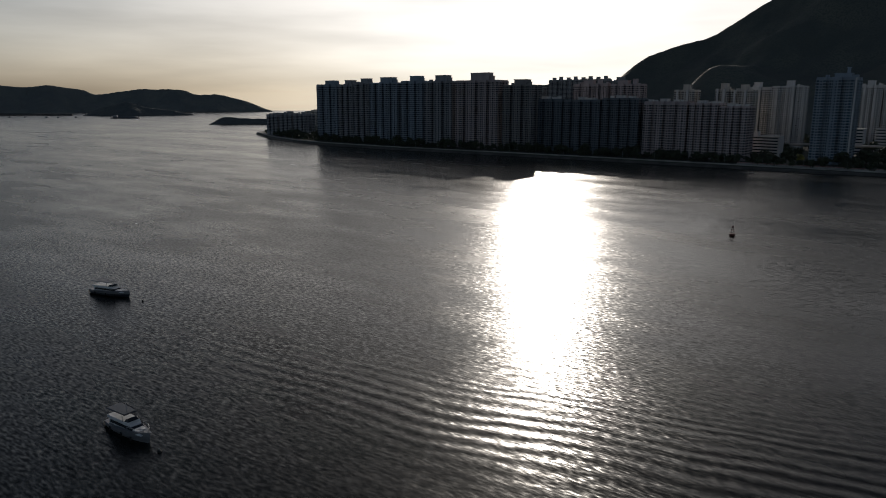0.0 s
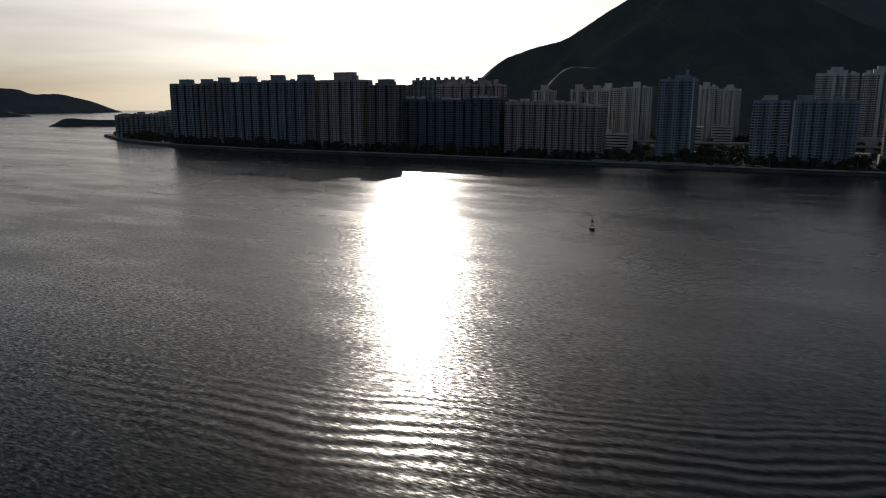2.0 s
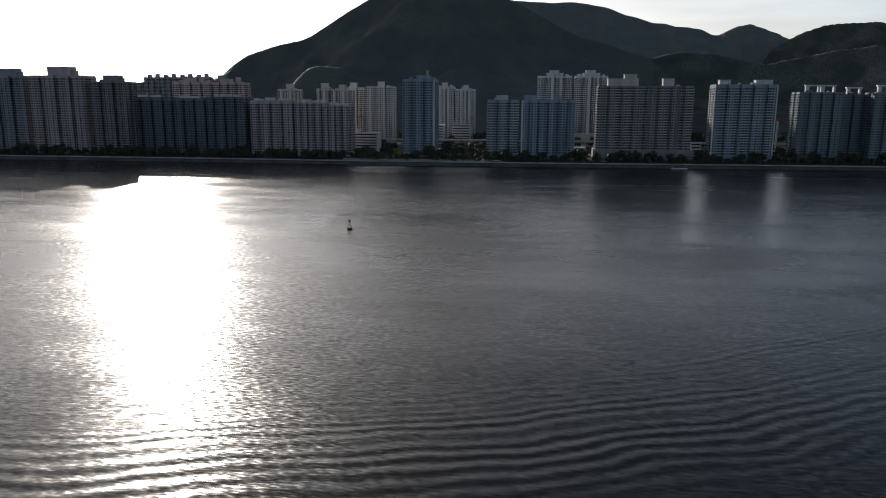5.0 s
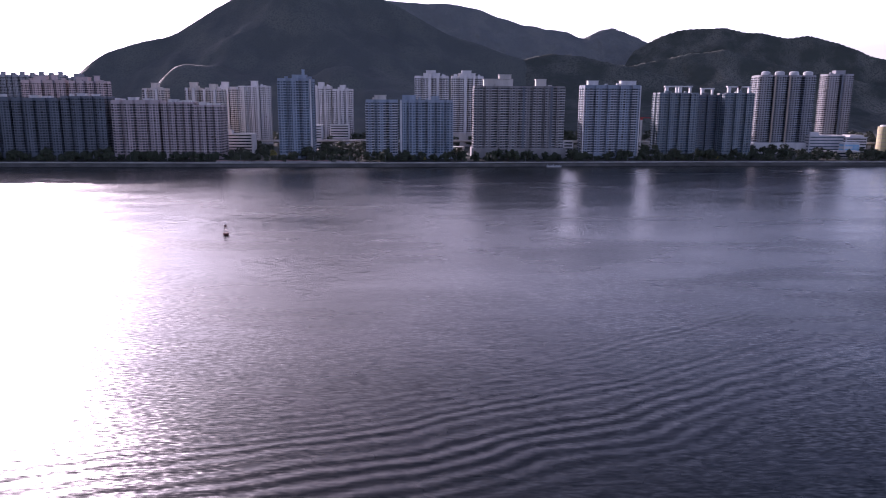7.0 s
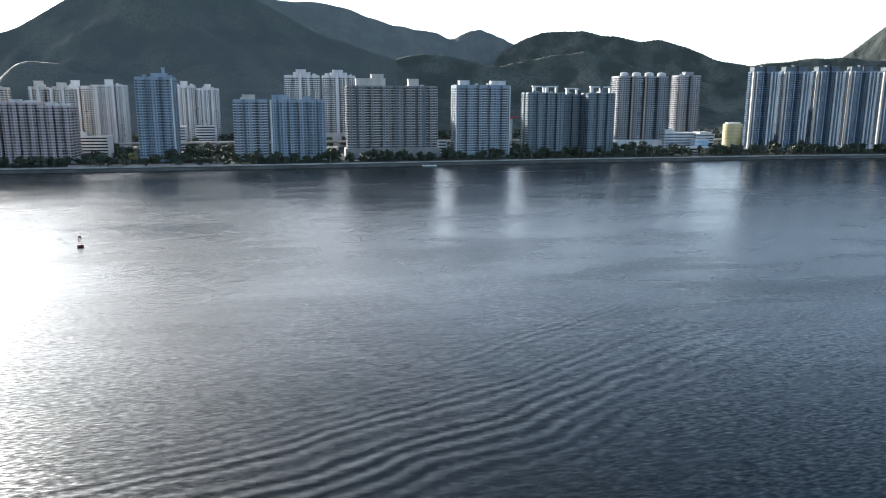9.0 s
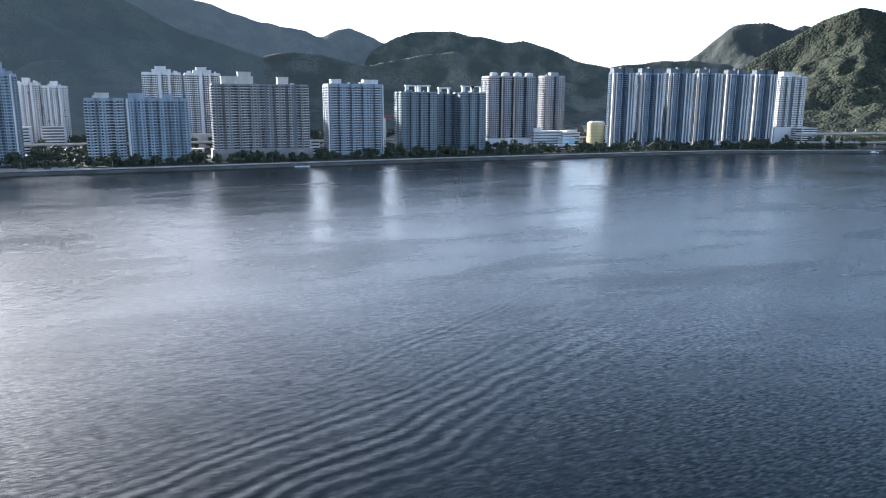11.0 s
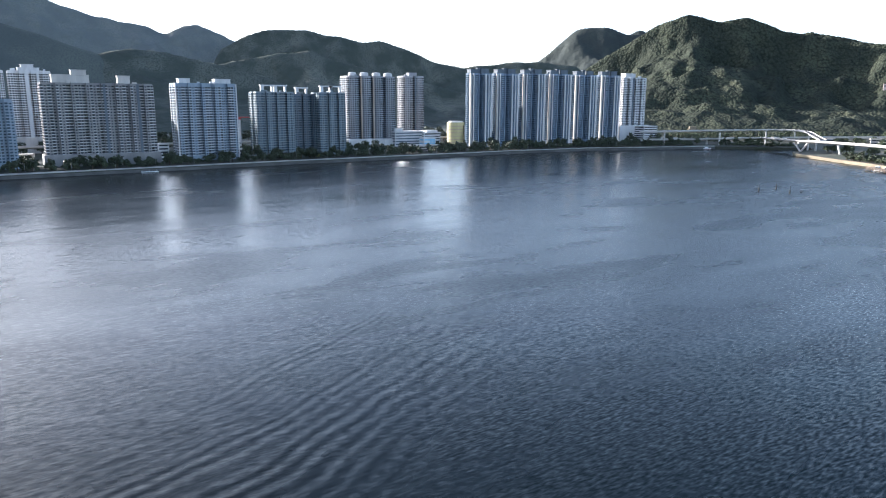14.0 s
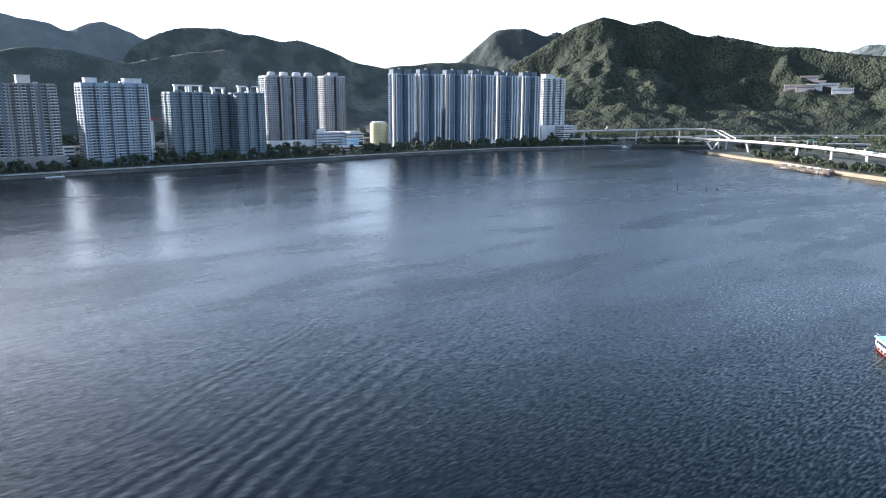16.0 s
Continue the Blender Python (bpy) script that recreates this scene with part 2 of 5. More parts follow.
def water_material():
    """Sea water: fine ripples over long low swell, calm and ruffled patches, and the curved wash of passing boats."""
    m = bpy.data.materials.new("sea_water")
    m.use_nodes = True
    n, l = m.node_tree.nodes, m.node_tree.links
    b = n["Principled BSDF"]
    b.inputs["Base Color"].default_value = (0.0007, 0.0035, 0.0045, 1)
    b.inputs["Roughness"].default_value, b.inputs["IOR"].default_value = 0.3, 1.24
    co = n.new("ShaderNodeTexCoord")
    def mapped(scale, turn):
        p = n.new("ShaderNodeMapping")
        p.inputs["Scale"].default_value, p.inputs["Rotation"].default_value = scale, (0, 0, radians(turn))
        l.new(co.outputs["Object"], p.inputs[0])
        return p.outputs[0]
    def noise_tex(scale, turn, detail):
        t = n.new("ShaderNodeTexNoise")
        t.inputs["Scale"].default_value, t.inputs["Detail"].default_value, t.inputs["Roughness"].default_value = 1.0, detail, 0.55
        l.new(mapped(scale, turn), t.inputs["Vector"])
        return t.outputs["Fac"]
    def calc(op, a, c=None, d=None):
        x = n.new("ShaderNodeMath")
        x.operation = op
        for k, v in enumerate((a, c, d)):
            if v is None:
                continue
            if isinstance(v, (int, float)):
                x.inputs[k].default_value = v
            else:
                l.new(v, x.inputs[k])
        return x.outputs[0]
    def ranged(v, a, c, d, e):
        r = n.new("ShaderNodeMapRange")
        for k, w in zip(("From Min", "From Max", "To Min", "To Max"), (a, c, d, e)):
            r.inputs[k].default_value = w
        l.new(v, r.inputs["Value"])
        return r.outputs[0]
    def slopes(scale, turn, detail):
        """Two independent slopes, each about zero."""
        t = n.new("ShaderNodeTexNoise")
        t.inputs["Scale"].default_value, t.inputs["Detail"].default_value, t.inputs["Roughness"].default_value = 1.0, detail, 0.5
        l.new(mapped(scale, turn), t.inputs["Vector"])
        c = n.new("ShaderNodeSeparateColor")
        l.new(t.outputs["Color"], c.inputs[0])
        return calc("SUBTRACT", c.outputs[0], 0.5), calc("SUBTRACT", c.outputs[1], 0.5)
    sx = n.new("ShaderNodeSeparateXYZ")
    l.new(co.outputs["Object"], sx.inputs[0])
    patch = ranged(noise_tex((0.0035, 0.011, 1), 6, 4), 0.40, 0.60, RUFFLE_LOW, 1.0)
    gust = ranged(noise_tex((0.016, 0.045, 1), -5, 3), 0.34, 0.66, 0.84, 1.1)
    shelter = ranged(sx.outputs[1], 340, 560, 1.0, 0.85)             # quieter water under the seawall
    ruffle = calc("MULTIPLY", calc("MULTIPLY", patch, gust), shelter)
    slope_x, slope_y = 0.0, 0.0
    for scale, turn, detail, ax, ay in WAVES:
        u, v = slopes(scale, turn, detail)
        slope_x, slope_y = calc("MULTIPLY_ADD", u, ax, slope_x), calc("MULTIPLY_ADD", v, ay, slope_y)
    slope_x, slope_y = calc("MULTIPLY", slope_x, ruffle), calc("MULTIPLY", slope_y, ruffle)
    wob = calc("MULTIPLY", noise_tex((0.02, 0.02, 1), 0, 2), 16.0)
    for cx, cy, radius, spread, length, steep, ax, ay, reach in WASHES:
        dx, dy = calc("SUBTRACT", sx.outputs[0], cx), calc("SUBTRACT", sx.outputs[1], cy)
        r0 = calc("SQRT", calc("ADD", calc("MULTIPLY", dx, dx), calc("MULTIPLY", dy, dy)))
        r = calc("ADD", r0, wob)
        band = calc("DIVIDE", calc("SUBTRACT", r, radius), spread)
        env = calc("EXPONENT", calc("MULTIPLY", calc("MULTIPLY", band, band), -1.0))
        ex, ey = calc("SUBTRACT", sx.outputs[0], ax), calc("SUBTRACT", sx.outputs[1], ay)
        far = calc("DIVIDE", calc("ADD", calc("MULTIPLY", ex, ex), calc("MULTIPLY", ey, ey)), -reach * reach)
        env = calc("MULTIPLY", calc("MULTIPLY", env, calc("EXPONENT", far)), calc("MULTIPLY", gust, steep))
        rise = calc("MULTIPLY", env, calc("COSINE", calc("MULTIPLY", r, 6.2832 / length)))
        slope_x = calc("MULTIPLY_ADD", rise, calc("DIVIDE", dx, r0), slope_x)
        slope_y = calc("MULTIPLY_ADD", rise, calc("DIVIDE", dy, r0), slope_y)
    nv, unit = n.new("ShaderNodeCombineXYZ"), n.new("ShaderNodeVectorMath")
    unit.operation = "NORMALIZE"
    l.new(calc("MULTIPLY", slope_x, -1.0), nv.inputs[0]), l.new(calc("MULTIPLY", slope_y, -1.0), nv.inputs[1])
    nv.inputs[2].default_value = 1.0
    l.new(nv.outputs[0], unit.inputs[0])
    l.new(unit.outputs[0], b.inputs["Normal"])
    l.new(calc("MULTIPLY", ruffle, RIPPLE_GLOSS), b.inputs["Roughness"])
    return m


# wave trains: size along and across the crests, turn, detail, steepness along x and y; washes: centre x, y, radius, band width,
# wave length, steepness, and where they fade out
RUFFLE_LOW, RIPPLE_GLOSS = 0.74, 0.31
WAVES = [((0.50, 1.55, 1), -12, 1.0, 0.54, 0.25), ((0.16, 0.50, 1), -8, 1.0, 0.10, 0.07)]
WASHES = [(-208, 681, 586, 18, 4.7, 0.10, -25, 145, 145), (-208, 681, 568, 14, 3.6, 0.05, -15, 160, 95), (-208, 681, 548, 5, 3.4, 0.06, 85, 225, 50)]
WATER = water_material()


# ---- helpers for building ----
def part(name, bm, mat, parent=None, label="", smooth=False):
    me = bpy.data.meshes.new(name)
    bm.normal_update()
    bm.to_mesh(me)
    bm.free()
    return mesh_part(name, me, mat, parent, label, smooth)


def mesh_part(name, me, mat, parent=None, label="", smooth=False):
    me.materials.append(mat)
    if smooth:
        me.polygons.foreach_set("use_smooth", [True] * len(me.polygons))
    ob = new(name, me)
    if parent:
        ob.parent = parent
    if label:
        ob["label"] = label
    return ob


def empty(name, x, y, z, turn=0):
    e = new(name)
    e.matrix_basis = pose(x, y, z, 0, 0, turn)
    e.empty_display_size = 2
    return e


def box(bm, x0, y0, z0, x1, y1, z1, bevel=0.0):
    v = [bm.verts.new(p) for p in ((x0, y0, z0), (x1, y0, z0), (x1, y1, z0), (x0, y1, z0), (x0, y0, z1), (x1, y0, z1), (x1, y1, z1), (x0, y1, z1))]
    for f in ((3, 2, 1, 0), (4, 5, 6, 7), (0, 1, 5, 4), (1, 2, 6, 5), (2, 3, 7, 6), (3, 0, 4, 7)):
        bm.faces.new([v[i] for i in f])
    if bevel:
        bmesh.ops.bevel(bm, geom=bm.edges[:], offset=bevel, segments=1, affect="EDGES")
    return bm


def boxed(*a, **k):
    return box(bmesh.new(), *a, **k)


def prism(points, z0, z1):
    bm = bmesh.new()
    low = [bm.verts.new((x, y, z0)) for x, y in points]
    top = [bm.verts.new((x, y, z1)) for x, y in points]
    bm.faces.new(top)
    bm.faces.new(low[::-1])
    k = len(points)
    for i in range(k):
        bm.faces.new((low[i], low[(i + 1) % k], top[(i + 1) % k], top[i]))
    return bm


def tube(points, radii, sides=8, cap=True):
    """A round bar along points, with a radius at each."""
    bm = bmesh.new()
    rings = []
    pts = [Vector(p) for p in points]
    for i, p in enumerate(pts):
        d = (pts[min(i + 1, len(pts) - 1)] - pts[max(i - 1, 0)]).normalized()
        a = d.orthogonal().normalized()
        c = d.cross(a)
        rings.append([bm.verts.new(p + (a * math.cos(6.28319 * k / sides) + c * math.sin(6.28319 * k / sides)) * radii[i]) for k in range(sides)])
    for r, s in zip(rings, rings[1:]):
        for k in range(sides):
            bm.faces.new((r[k], r[(k + 1) % sides], s[(k + 1) % sides], s[k]))
    if cap:
        bm.faces.new(rings[0][::-1]), bm.faces.new(rings[-1])
    return bm


def quads(name, corners, mat, parent, kind="stuff"):
    """One mesh of loose boxes, open at the back: corners is an array (n, 8, 3): back ring then front ring."""
    k = len(corners)
    base = (np.arange(k) * 8)[:, None, None]
    idx = np.array([[4, 5, 6, 7], [0, 1, 5, 4], [1, 2, 6, 5], [2, 3, 7, 6], [3, 0, 4, 7]])[None]
    me = bpy.data.meshes.new(name)
    me.from_pydata(corners.reshape(-1, 3).tolist(), [], (base + idx).reshape(-1, 4).tolist())
    ob = mesh_part(name, me, mat, parent)
    ob["kind"] = kind
    return ob


def edge_boxes(p, q, along, width, zs, height, out0, out1):
    """Boxes on the wall from p to q, at the shares given of its length and the heights zs."""
    p, q = np.array(p), np.array(q)
    d = (q - p) / np.linalg.norm(q - p)
    nrm = np.array([d[1], -d[0]])
    L = np.linalg.norm(q - p)
    a, z = np.meshgrid(np.array(along) * L, np.array(zs), indexing="ij")
    a, z = a.ravel(), z.ravel()
    out = np.empty((len(a), 8, 3))
    for k, (s, h, o) in enumerate(((-1, 0, out0), (1, 0, out0), (1, 1, out0), (-1, 1, out0), (-1, 0, out1), (1, 0, out1), (1, 1, out1), (-1, 1, out1))):
        out[:, k, :2] = p + np.outer(a + s * width / 2, d) + nrm * o
        out[:, k, 2] = z + h * height
    return out


# ---- sea and land ----
w = bmesh.new()
bmesh.ops.create_grid(w, x_segments=4, y_segments=4, size=5200)
tagged(part("water", w, WATER), "dark rippled sea water with sun glitter", "water", kind="structure")

SHORE = [(-1250, 945), (-1225, 915), (-1062, 826), (-947, 781), (-853, 760), (-700, 752), (-540, 760), (-400, 766), (-200, 768), (0, 777), (150, 790),
         (300, 801), (450, 805), (600, 812), (740, 806), (815, 780), (900, 758), (945, 742)]
BANK = [(955, 730), (1015, 672), (1045, 648), (1000, 618), (930, 606), (900, 582), (846, 499), (813, 441), (739, 348), (700, 280), (640, 150), (600, -200)]


def strip(name, line, a, z0, c, z1, mat, label, category):
    """A band along a shore line, from a metres inland at height z0 to c metres inland at z1."""
    bm = bmesh.new()
    rows = []
    for i, (x, y) in enumerate(line):
        d = Vector((*line[min(i + 1, len(line) - 1)], 0)) - Vector((*line[max(i - 1, 0)], 0))
        nrm = Vector((-d.y, d.x, 0)).normalized()
        p = Vector((x, y, 0))
        rows.append([bm.verts.new(p + nrm * o + Vector((0, 0, z))) for o, z in ((a, z0), (c, z1), (c, z0 - 3.5), (a, z0 - 3.5))])
    for r, s in zip(rows, rows[1:]):
        for k in range(4):
            bm.faces.new((r[k], s[k], s[(k + 1) % 4], r[(k + 1) % 4]))
    return tagged(part(name, bm, mat), label, category, kind="structure")


land = prism([*SHORE, *BANK, (5000, -200), (5000, 4990), (-2400, 4990), (-1500, 1500), (-1300, 1050)], -4, 3.6)
bmesh.ops.triangulate(land, faces=land.faces[:])
tagged(part("ground", land, GROUND), "green and grey city ground behind the seawall", "ground", kind="structure")
strip("seawall", SHORE, -1.2, 0.4, 0.6, 4.0, SEAWALL, "dark wet stone seawall along the bay", "seawall")
strip("promenade", SHORE, 0.6, 4.3, 9.0, 4.3, PAVING, "pale paved waterfront promenade", "pavement")
strip("parapet", SHORE, 0.3, 4.9, 1.1, 4.9, CONCRETE, "low pale concrete parapet on the seawall", "parapet")
QUAY = BANK[5:]
strip("quay_wall", QUAY, -1.0, 3.9, 1.0, 4.2, TAN_STONE, "sunlit tan stone quay wall on the river bank", "seawall")


# ---- hills ----
def lattice(ix, iy, seed):
    h = (ix.astype(np.int64) * 374761393 + iy.astype(np.int64) * 668265263 + seed * 1442695041) & 0xFFFFFFFF
    h = ((h ^ (h >> 13)) * 1274126177) & 0xFFFFFFFF
    return ((h ^ (h >> 16)) & 0xFFFF) / 65535.0


def fbm(x, y, scale, octaves, seed, ridged=False):
    out, amp, tot = np.zeros_like(x), 1.0, 0.0
    for o in range(octaves):
        u, v = x / scale + 37.3 * o, y / scale - 11.7 * o
        ix, iy = np.floor(u), np.floor(v)
        fx, fy = u - ix, v - iy
        fx, fy = fx * fx * (3 - 2 * fx), fy * fy * (3 - 2 * fy)
        a = lattice(ix, iy, seed + o) * (1 - fx) + lattice(ix + 1, iy, seed + o) * fx
        c = lattice(ix, iy + 1, seed + o) * (1 - fx) + lattice(ix + 1, iy + 1, seed + o) * fx
        s = a * (1 - fy) + c * fy
        out += amp * (1 - abs(2 * s - 1) if ridged else s)
        tot += amp
        amp *= 0.5
        scale *= 0.5
    return out / tot


SLOPES = []


def hill(name, label, ridges, step, mat, width=2.0, seed=1, rough=0.4, clump=3.0, base=3.0, power=1.25, gully=220.0, lift=0.0):
    """A hill under crest lines (x, y, z): slopes fall away from the crests, cut by gullies and covered with crowns."""
    pts = np.array([p for r in ridges for p in r], float)
    reach = (pts[:, 2].max()) * width
    x0, y0, x1, y1 = pts[:, 0].min() - reach, pts[:, 1].min() - reach, pts[:, 0].max() + reach, pts[:, 1].max() + reach * 0.5
    X, Y = np.meshgrid(np.arange(x0, x1, step), np.arange(y0, y1, step))
    Z, flank = np.zeros_like(X), np.zeros_like(X)
    jx, jy = (fbm(X, Y, 170, 4, seed + 50) - 0.5) * 2, (fbm(X, Y, 170, 4, seed + 70) - 0.5) * 2
    for r in ridges:
        run = 0.0
        for (ax, ay, az), (bx, by, bz) in zip(r, r[1:]):
            dx, dy = bx - ax, by - ay
            s = np.clip(((X - ax) * dx + (Y - ay) * dy) / (dx * dx + dy * dy), 0, 1)
            d = np.hypot(X - ax - s * dx, Y - ay - s * dy)
            c = az + (bz - az) * s
            fall = np.clip(1 - d / (c * width), 0, 1)
            near = np.clip(d / (c * 0.35), 0, 1)
            d = np.clip(d + near * (jx * 0.30 * c + jy * 0.12 * c), 0, None)
            fall = np.clip(1 - d / (c * width), 0, 1)
            along = run + s * math.hypot(dx, dy) + jx * 40
            run += math.hypot(dx, dy)
            cut = 0.6 * fbm(along, d * 0.32 + jy * 30, gully * 0.7, 5, seed, True) + 0.4 * fbm(X, Y, gully * 0.5, 4, seed + 5, True)
            here = c * fall ** power * (1 - rough * near * (1 - cut))
            flank = np.where(here > Z, near, flank)
            Z = np.maximum(Z, here)
    top = Z > 1.0
    for _ in range(5):                                   # weathered, rounded crests
        E = np.pad(Z, 1, mode="edge")
        Z = (E[:-2, 1:-1] + E[2:, 1:-1] + E[1:-1, :-2] + E[1:-1, 2:] + 4 * Z) / 8
    Z = Z + step * 0.28 * top
    Z = Z * (1 - 0.16 * flank * (1 - fbm(X + jx * 30, Y * 0.6 + jy * 30, gully * 0.32, 4, seed + 20, True)))
    Z = Z + (fbm(X, Y, step * 3.0, 2, seed + 9) - 0.5) * clump * np.clip(Z / 20, 0, 1)
    Z = np.where(top, Z + base - 1 + lift * np.clip(Z / 100, 0, 1), base - 6)
    ny, nx = X.shape
    ids = np.arange(nx * ny).reshape(ny, nx)
    F = np.stack([ids[:-1, :-1], ids[:-1, 1:], ids[1:, 1:], ids[1:, :-1]], -1).reshape(-1, 4)
    keep = top.ravel()[F].any(1)
    F = F[keep]
    used, inv = np.unique(F, return_inverse=True)
    V = np.stack([X, Y, Z], -1).reshape(-1, 3)[used]
    me = bpy.data.meshes.new(name)
    me.from_pydata(V.tolist(), [], inv.reshape(-1, 4).tolist())
    SLOPES.append((x0, y0, step, Z))
    return tagged(mesh_part(name, me, mat, smooth=True), label, "hill", kind="structure")


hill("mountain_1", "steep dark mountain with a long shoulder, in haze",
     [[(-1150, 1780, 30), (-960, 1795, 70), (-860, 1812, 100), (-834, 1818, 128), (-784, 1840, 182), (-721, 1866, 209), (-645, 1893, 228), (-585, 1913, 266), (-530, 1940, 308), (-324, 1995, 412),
       (-98, 2018, 328), (51, 2019, 247), (230, 2006, 187), (382, 1982, 139), (520, 1950, 80)]], 11, HAZED_FOREST, 1.65, 3, 0.14, clump=0.3, lift=6)
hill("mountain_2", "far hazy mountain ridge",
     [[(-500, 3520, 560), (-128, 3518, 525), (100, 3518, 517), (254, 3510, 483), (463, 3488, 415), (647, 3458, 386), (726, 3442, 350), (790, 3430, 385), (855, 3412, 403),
       (958, 3384, 362), (1010, 3369, 334), (1100, 3340, 300)]], 14, HAZE_PALE, 1.7, 5, 0.7, gully=300, clump=0.3, lift=16)
hill("mountain_3", "grassy mountain with rounded summits",
     [[(900, 3195, 290), (1000, 3160, 345), (1069, 3139, 371), (1230, 3079, 371), (1450, 2980, 325), (1523, 2943, 335), (1636, 2881, 298), (1716, 2834, 250),
       (1848, 2749, 213), (2000, 2654, 238), (2115, 2562, 242), (2250, 2450, 220)]], 9, SCRUB, 1.9, 8, 0.95, gully=190, clump=0.3, lift=14)
hill("foothill_1", "low wooded foothill behind the towers",
     [[(-40, 2035, 60), (30, 2030, 95), (100, 2020, 134), (169, 2012, 168), (245, 2004, 184), (321, 1993, 201), (411, 1975, 194), (531, 1946, 172), (648, 1909, 137), (789, 1854, 93), (1000, 1800, 60)]],
     8, SCRUB, 1.8, 12, 0.6, clump=0.3, gully=160)
hill("foothill_2", "grassy middle ridge with valleys behind the towers",
     [[(616, 2455, 183), (765, 2412, 222), (940, 2348, 245), (1086, 2283, 196), (1281, 2177, 148), (1409, 2095, 111)]], 9, SCRUB, 1.8, 44, 0.85, clump=0.3, gully=150)
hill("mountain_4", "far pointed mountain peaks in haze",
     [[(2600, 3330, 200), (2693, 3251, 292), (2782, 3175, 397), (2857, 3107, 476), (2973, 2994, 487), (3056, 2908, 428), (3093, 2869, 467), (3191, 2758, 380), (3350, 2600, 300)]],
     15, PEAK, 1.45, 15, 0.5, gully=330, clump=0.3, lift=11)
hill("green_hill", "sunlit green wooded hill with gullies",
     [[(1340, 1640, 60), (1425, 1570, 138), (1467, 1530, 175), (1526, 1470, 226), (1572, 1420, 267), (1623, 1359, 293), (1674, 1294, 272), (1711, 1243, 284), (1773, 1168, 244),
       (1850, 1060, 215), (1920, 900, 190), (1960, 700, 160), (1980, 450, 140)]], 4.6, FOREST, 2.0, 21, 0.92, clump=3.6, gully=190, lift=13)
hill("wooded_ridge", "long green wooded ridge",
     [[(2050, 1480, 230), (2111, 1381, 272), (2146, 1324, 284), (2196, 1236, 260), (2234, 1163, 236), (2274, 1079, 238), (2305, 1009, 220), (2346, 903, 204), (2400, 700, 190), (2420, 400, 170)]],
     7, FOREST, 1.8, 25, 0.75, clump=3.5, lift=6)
hill("mountain_5", "far blue hill", [[(3900, 1860, 240), (3947, 1747, 308), (4010, 1592, 386), (4035, 1526, 372), (4060, 1300, 330)]], 25, HAZE_GREY, 1.6, 31, 0.4, clump=1.2)
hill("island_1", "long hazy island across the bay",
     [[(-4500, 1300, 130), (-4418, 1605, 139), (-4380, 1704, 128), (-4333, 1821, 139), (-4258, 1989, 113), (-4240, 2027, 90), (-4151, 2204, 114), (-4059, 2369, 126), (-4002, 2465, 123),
       (-3968, 2519, 100), (-3896, 2629, 101), (-3810, 2752, 67), (-3726, 2865, 19)]], 16, HAZE_PALE, 1.7, 33, 0.4, base=0, clump=1.2, lift=24)
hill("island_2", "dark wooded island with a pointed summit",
     [[(-3235, 1508, 8), (-3213, 1556, 36), (-3187, 1609, 51), (-3160, 1662, 69), (-3133, 1712, 45), (-3074, 1815, 31), (-3017, 1908, 5)]], 8, HAZE_GREY, 1.6, 35, 0.3, base=0, clump=1.2)
hill("island_3", "small low wooded island", [[(-1832, 1215, 6), (-1817, 1241, 25), (-1785, 1286, 22), (-1742, 1344, 20), (-1680, 1430, 20)]], 4, HAZE_GREY, 1.6, 37, 0.3, base=0)
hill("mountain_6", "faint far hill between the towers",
     [[(-2350, 3600, 150), (-2286, 3642, 162), (-2203, 3693, 178), (-2104, 3750, 178), (-1992, 3811, 212), (-1892, 3862, 177), (-1800, 3900, 160)]], 22, HAZED_FOREST, 1.7, 39, 0.4, clump=1.2)
dam = tube([(-3800, 930, 2), (-3521, 1265, 3), (-3300, 1480, 3)], [6, 6, 6], 6)
tagged(part("causeway", dam, SEAWALL), "long low dark causeway", "causeway", kind="structure")


# ---- towers ----
def zigzag(W, D, n, m, notch):
    """A plan with bays: n along the front, m along the sides, every second one set back."""
    def side(L, k, d):
        out, x = [], 0.0
        wide = [1.35 if i % 2 == 0 else 0.65 for i in range(k)]
        for i in range(k):
            o = notch if i % 2 else 0.0
            out += [(x, o), (x + L * wide[i] / sum(wide), o)]
            x += L * wide[i] / sum(wide)
        return out
    pts = [(x - W / 2, o) for x, o in side(W, n, 1)]
    pts += [(W / 2 - o, y) for y, o in side(D, m, 1)]
    pts += [(W / 2 - x, D - o) for x, o in side(W, n, 1)]
    pts += [(-W / 2 + o, D - y) for y, o in side(D, m, 1)]
    out = []
    for p in pts:
        if not out or math.hypot(p[0] - out[-1][0], p[1] - out[-1][1]) > 0.01:
            out.append(p)
    return out if math.hypot(out[0][0] - out[-1][0], out[0][1] - out[-1][1]) > 0.01 else out[:-1]


def lobes(W, D, k, back=0.5):
    """A plan of round bays side by side."""
    out = []
    r = W / k / 2
    for i in range(k):
        for a in range(0, 181, 20):
            out.append((-W / 2 + r + 2 * r * i - r * 0.98 * math.cos(radians(a)), r * 1.1 - r * 1.1 * math.sin(radians(a))))
    return out + [(W * back, D), (-W * back, D)]


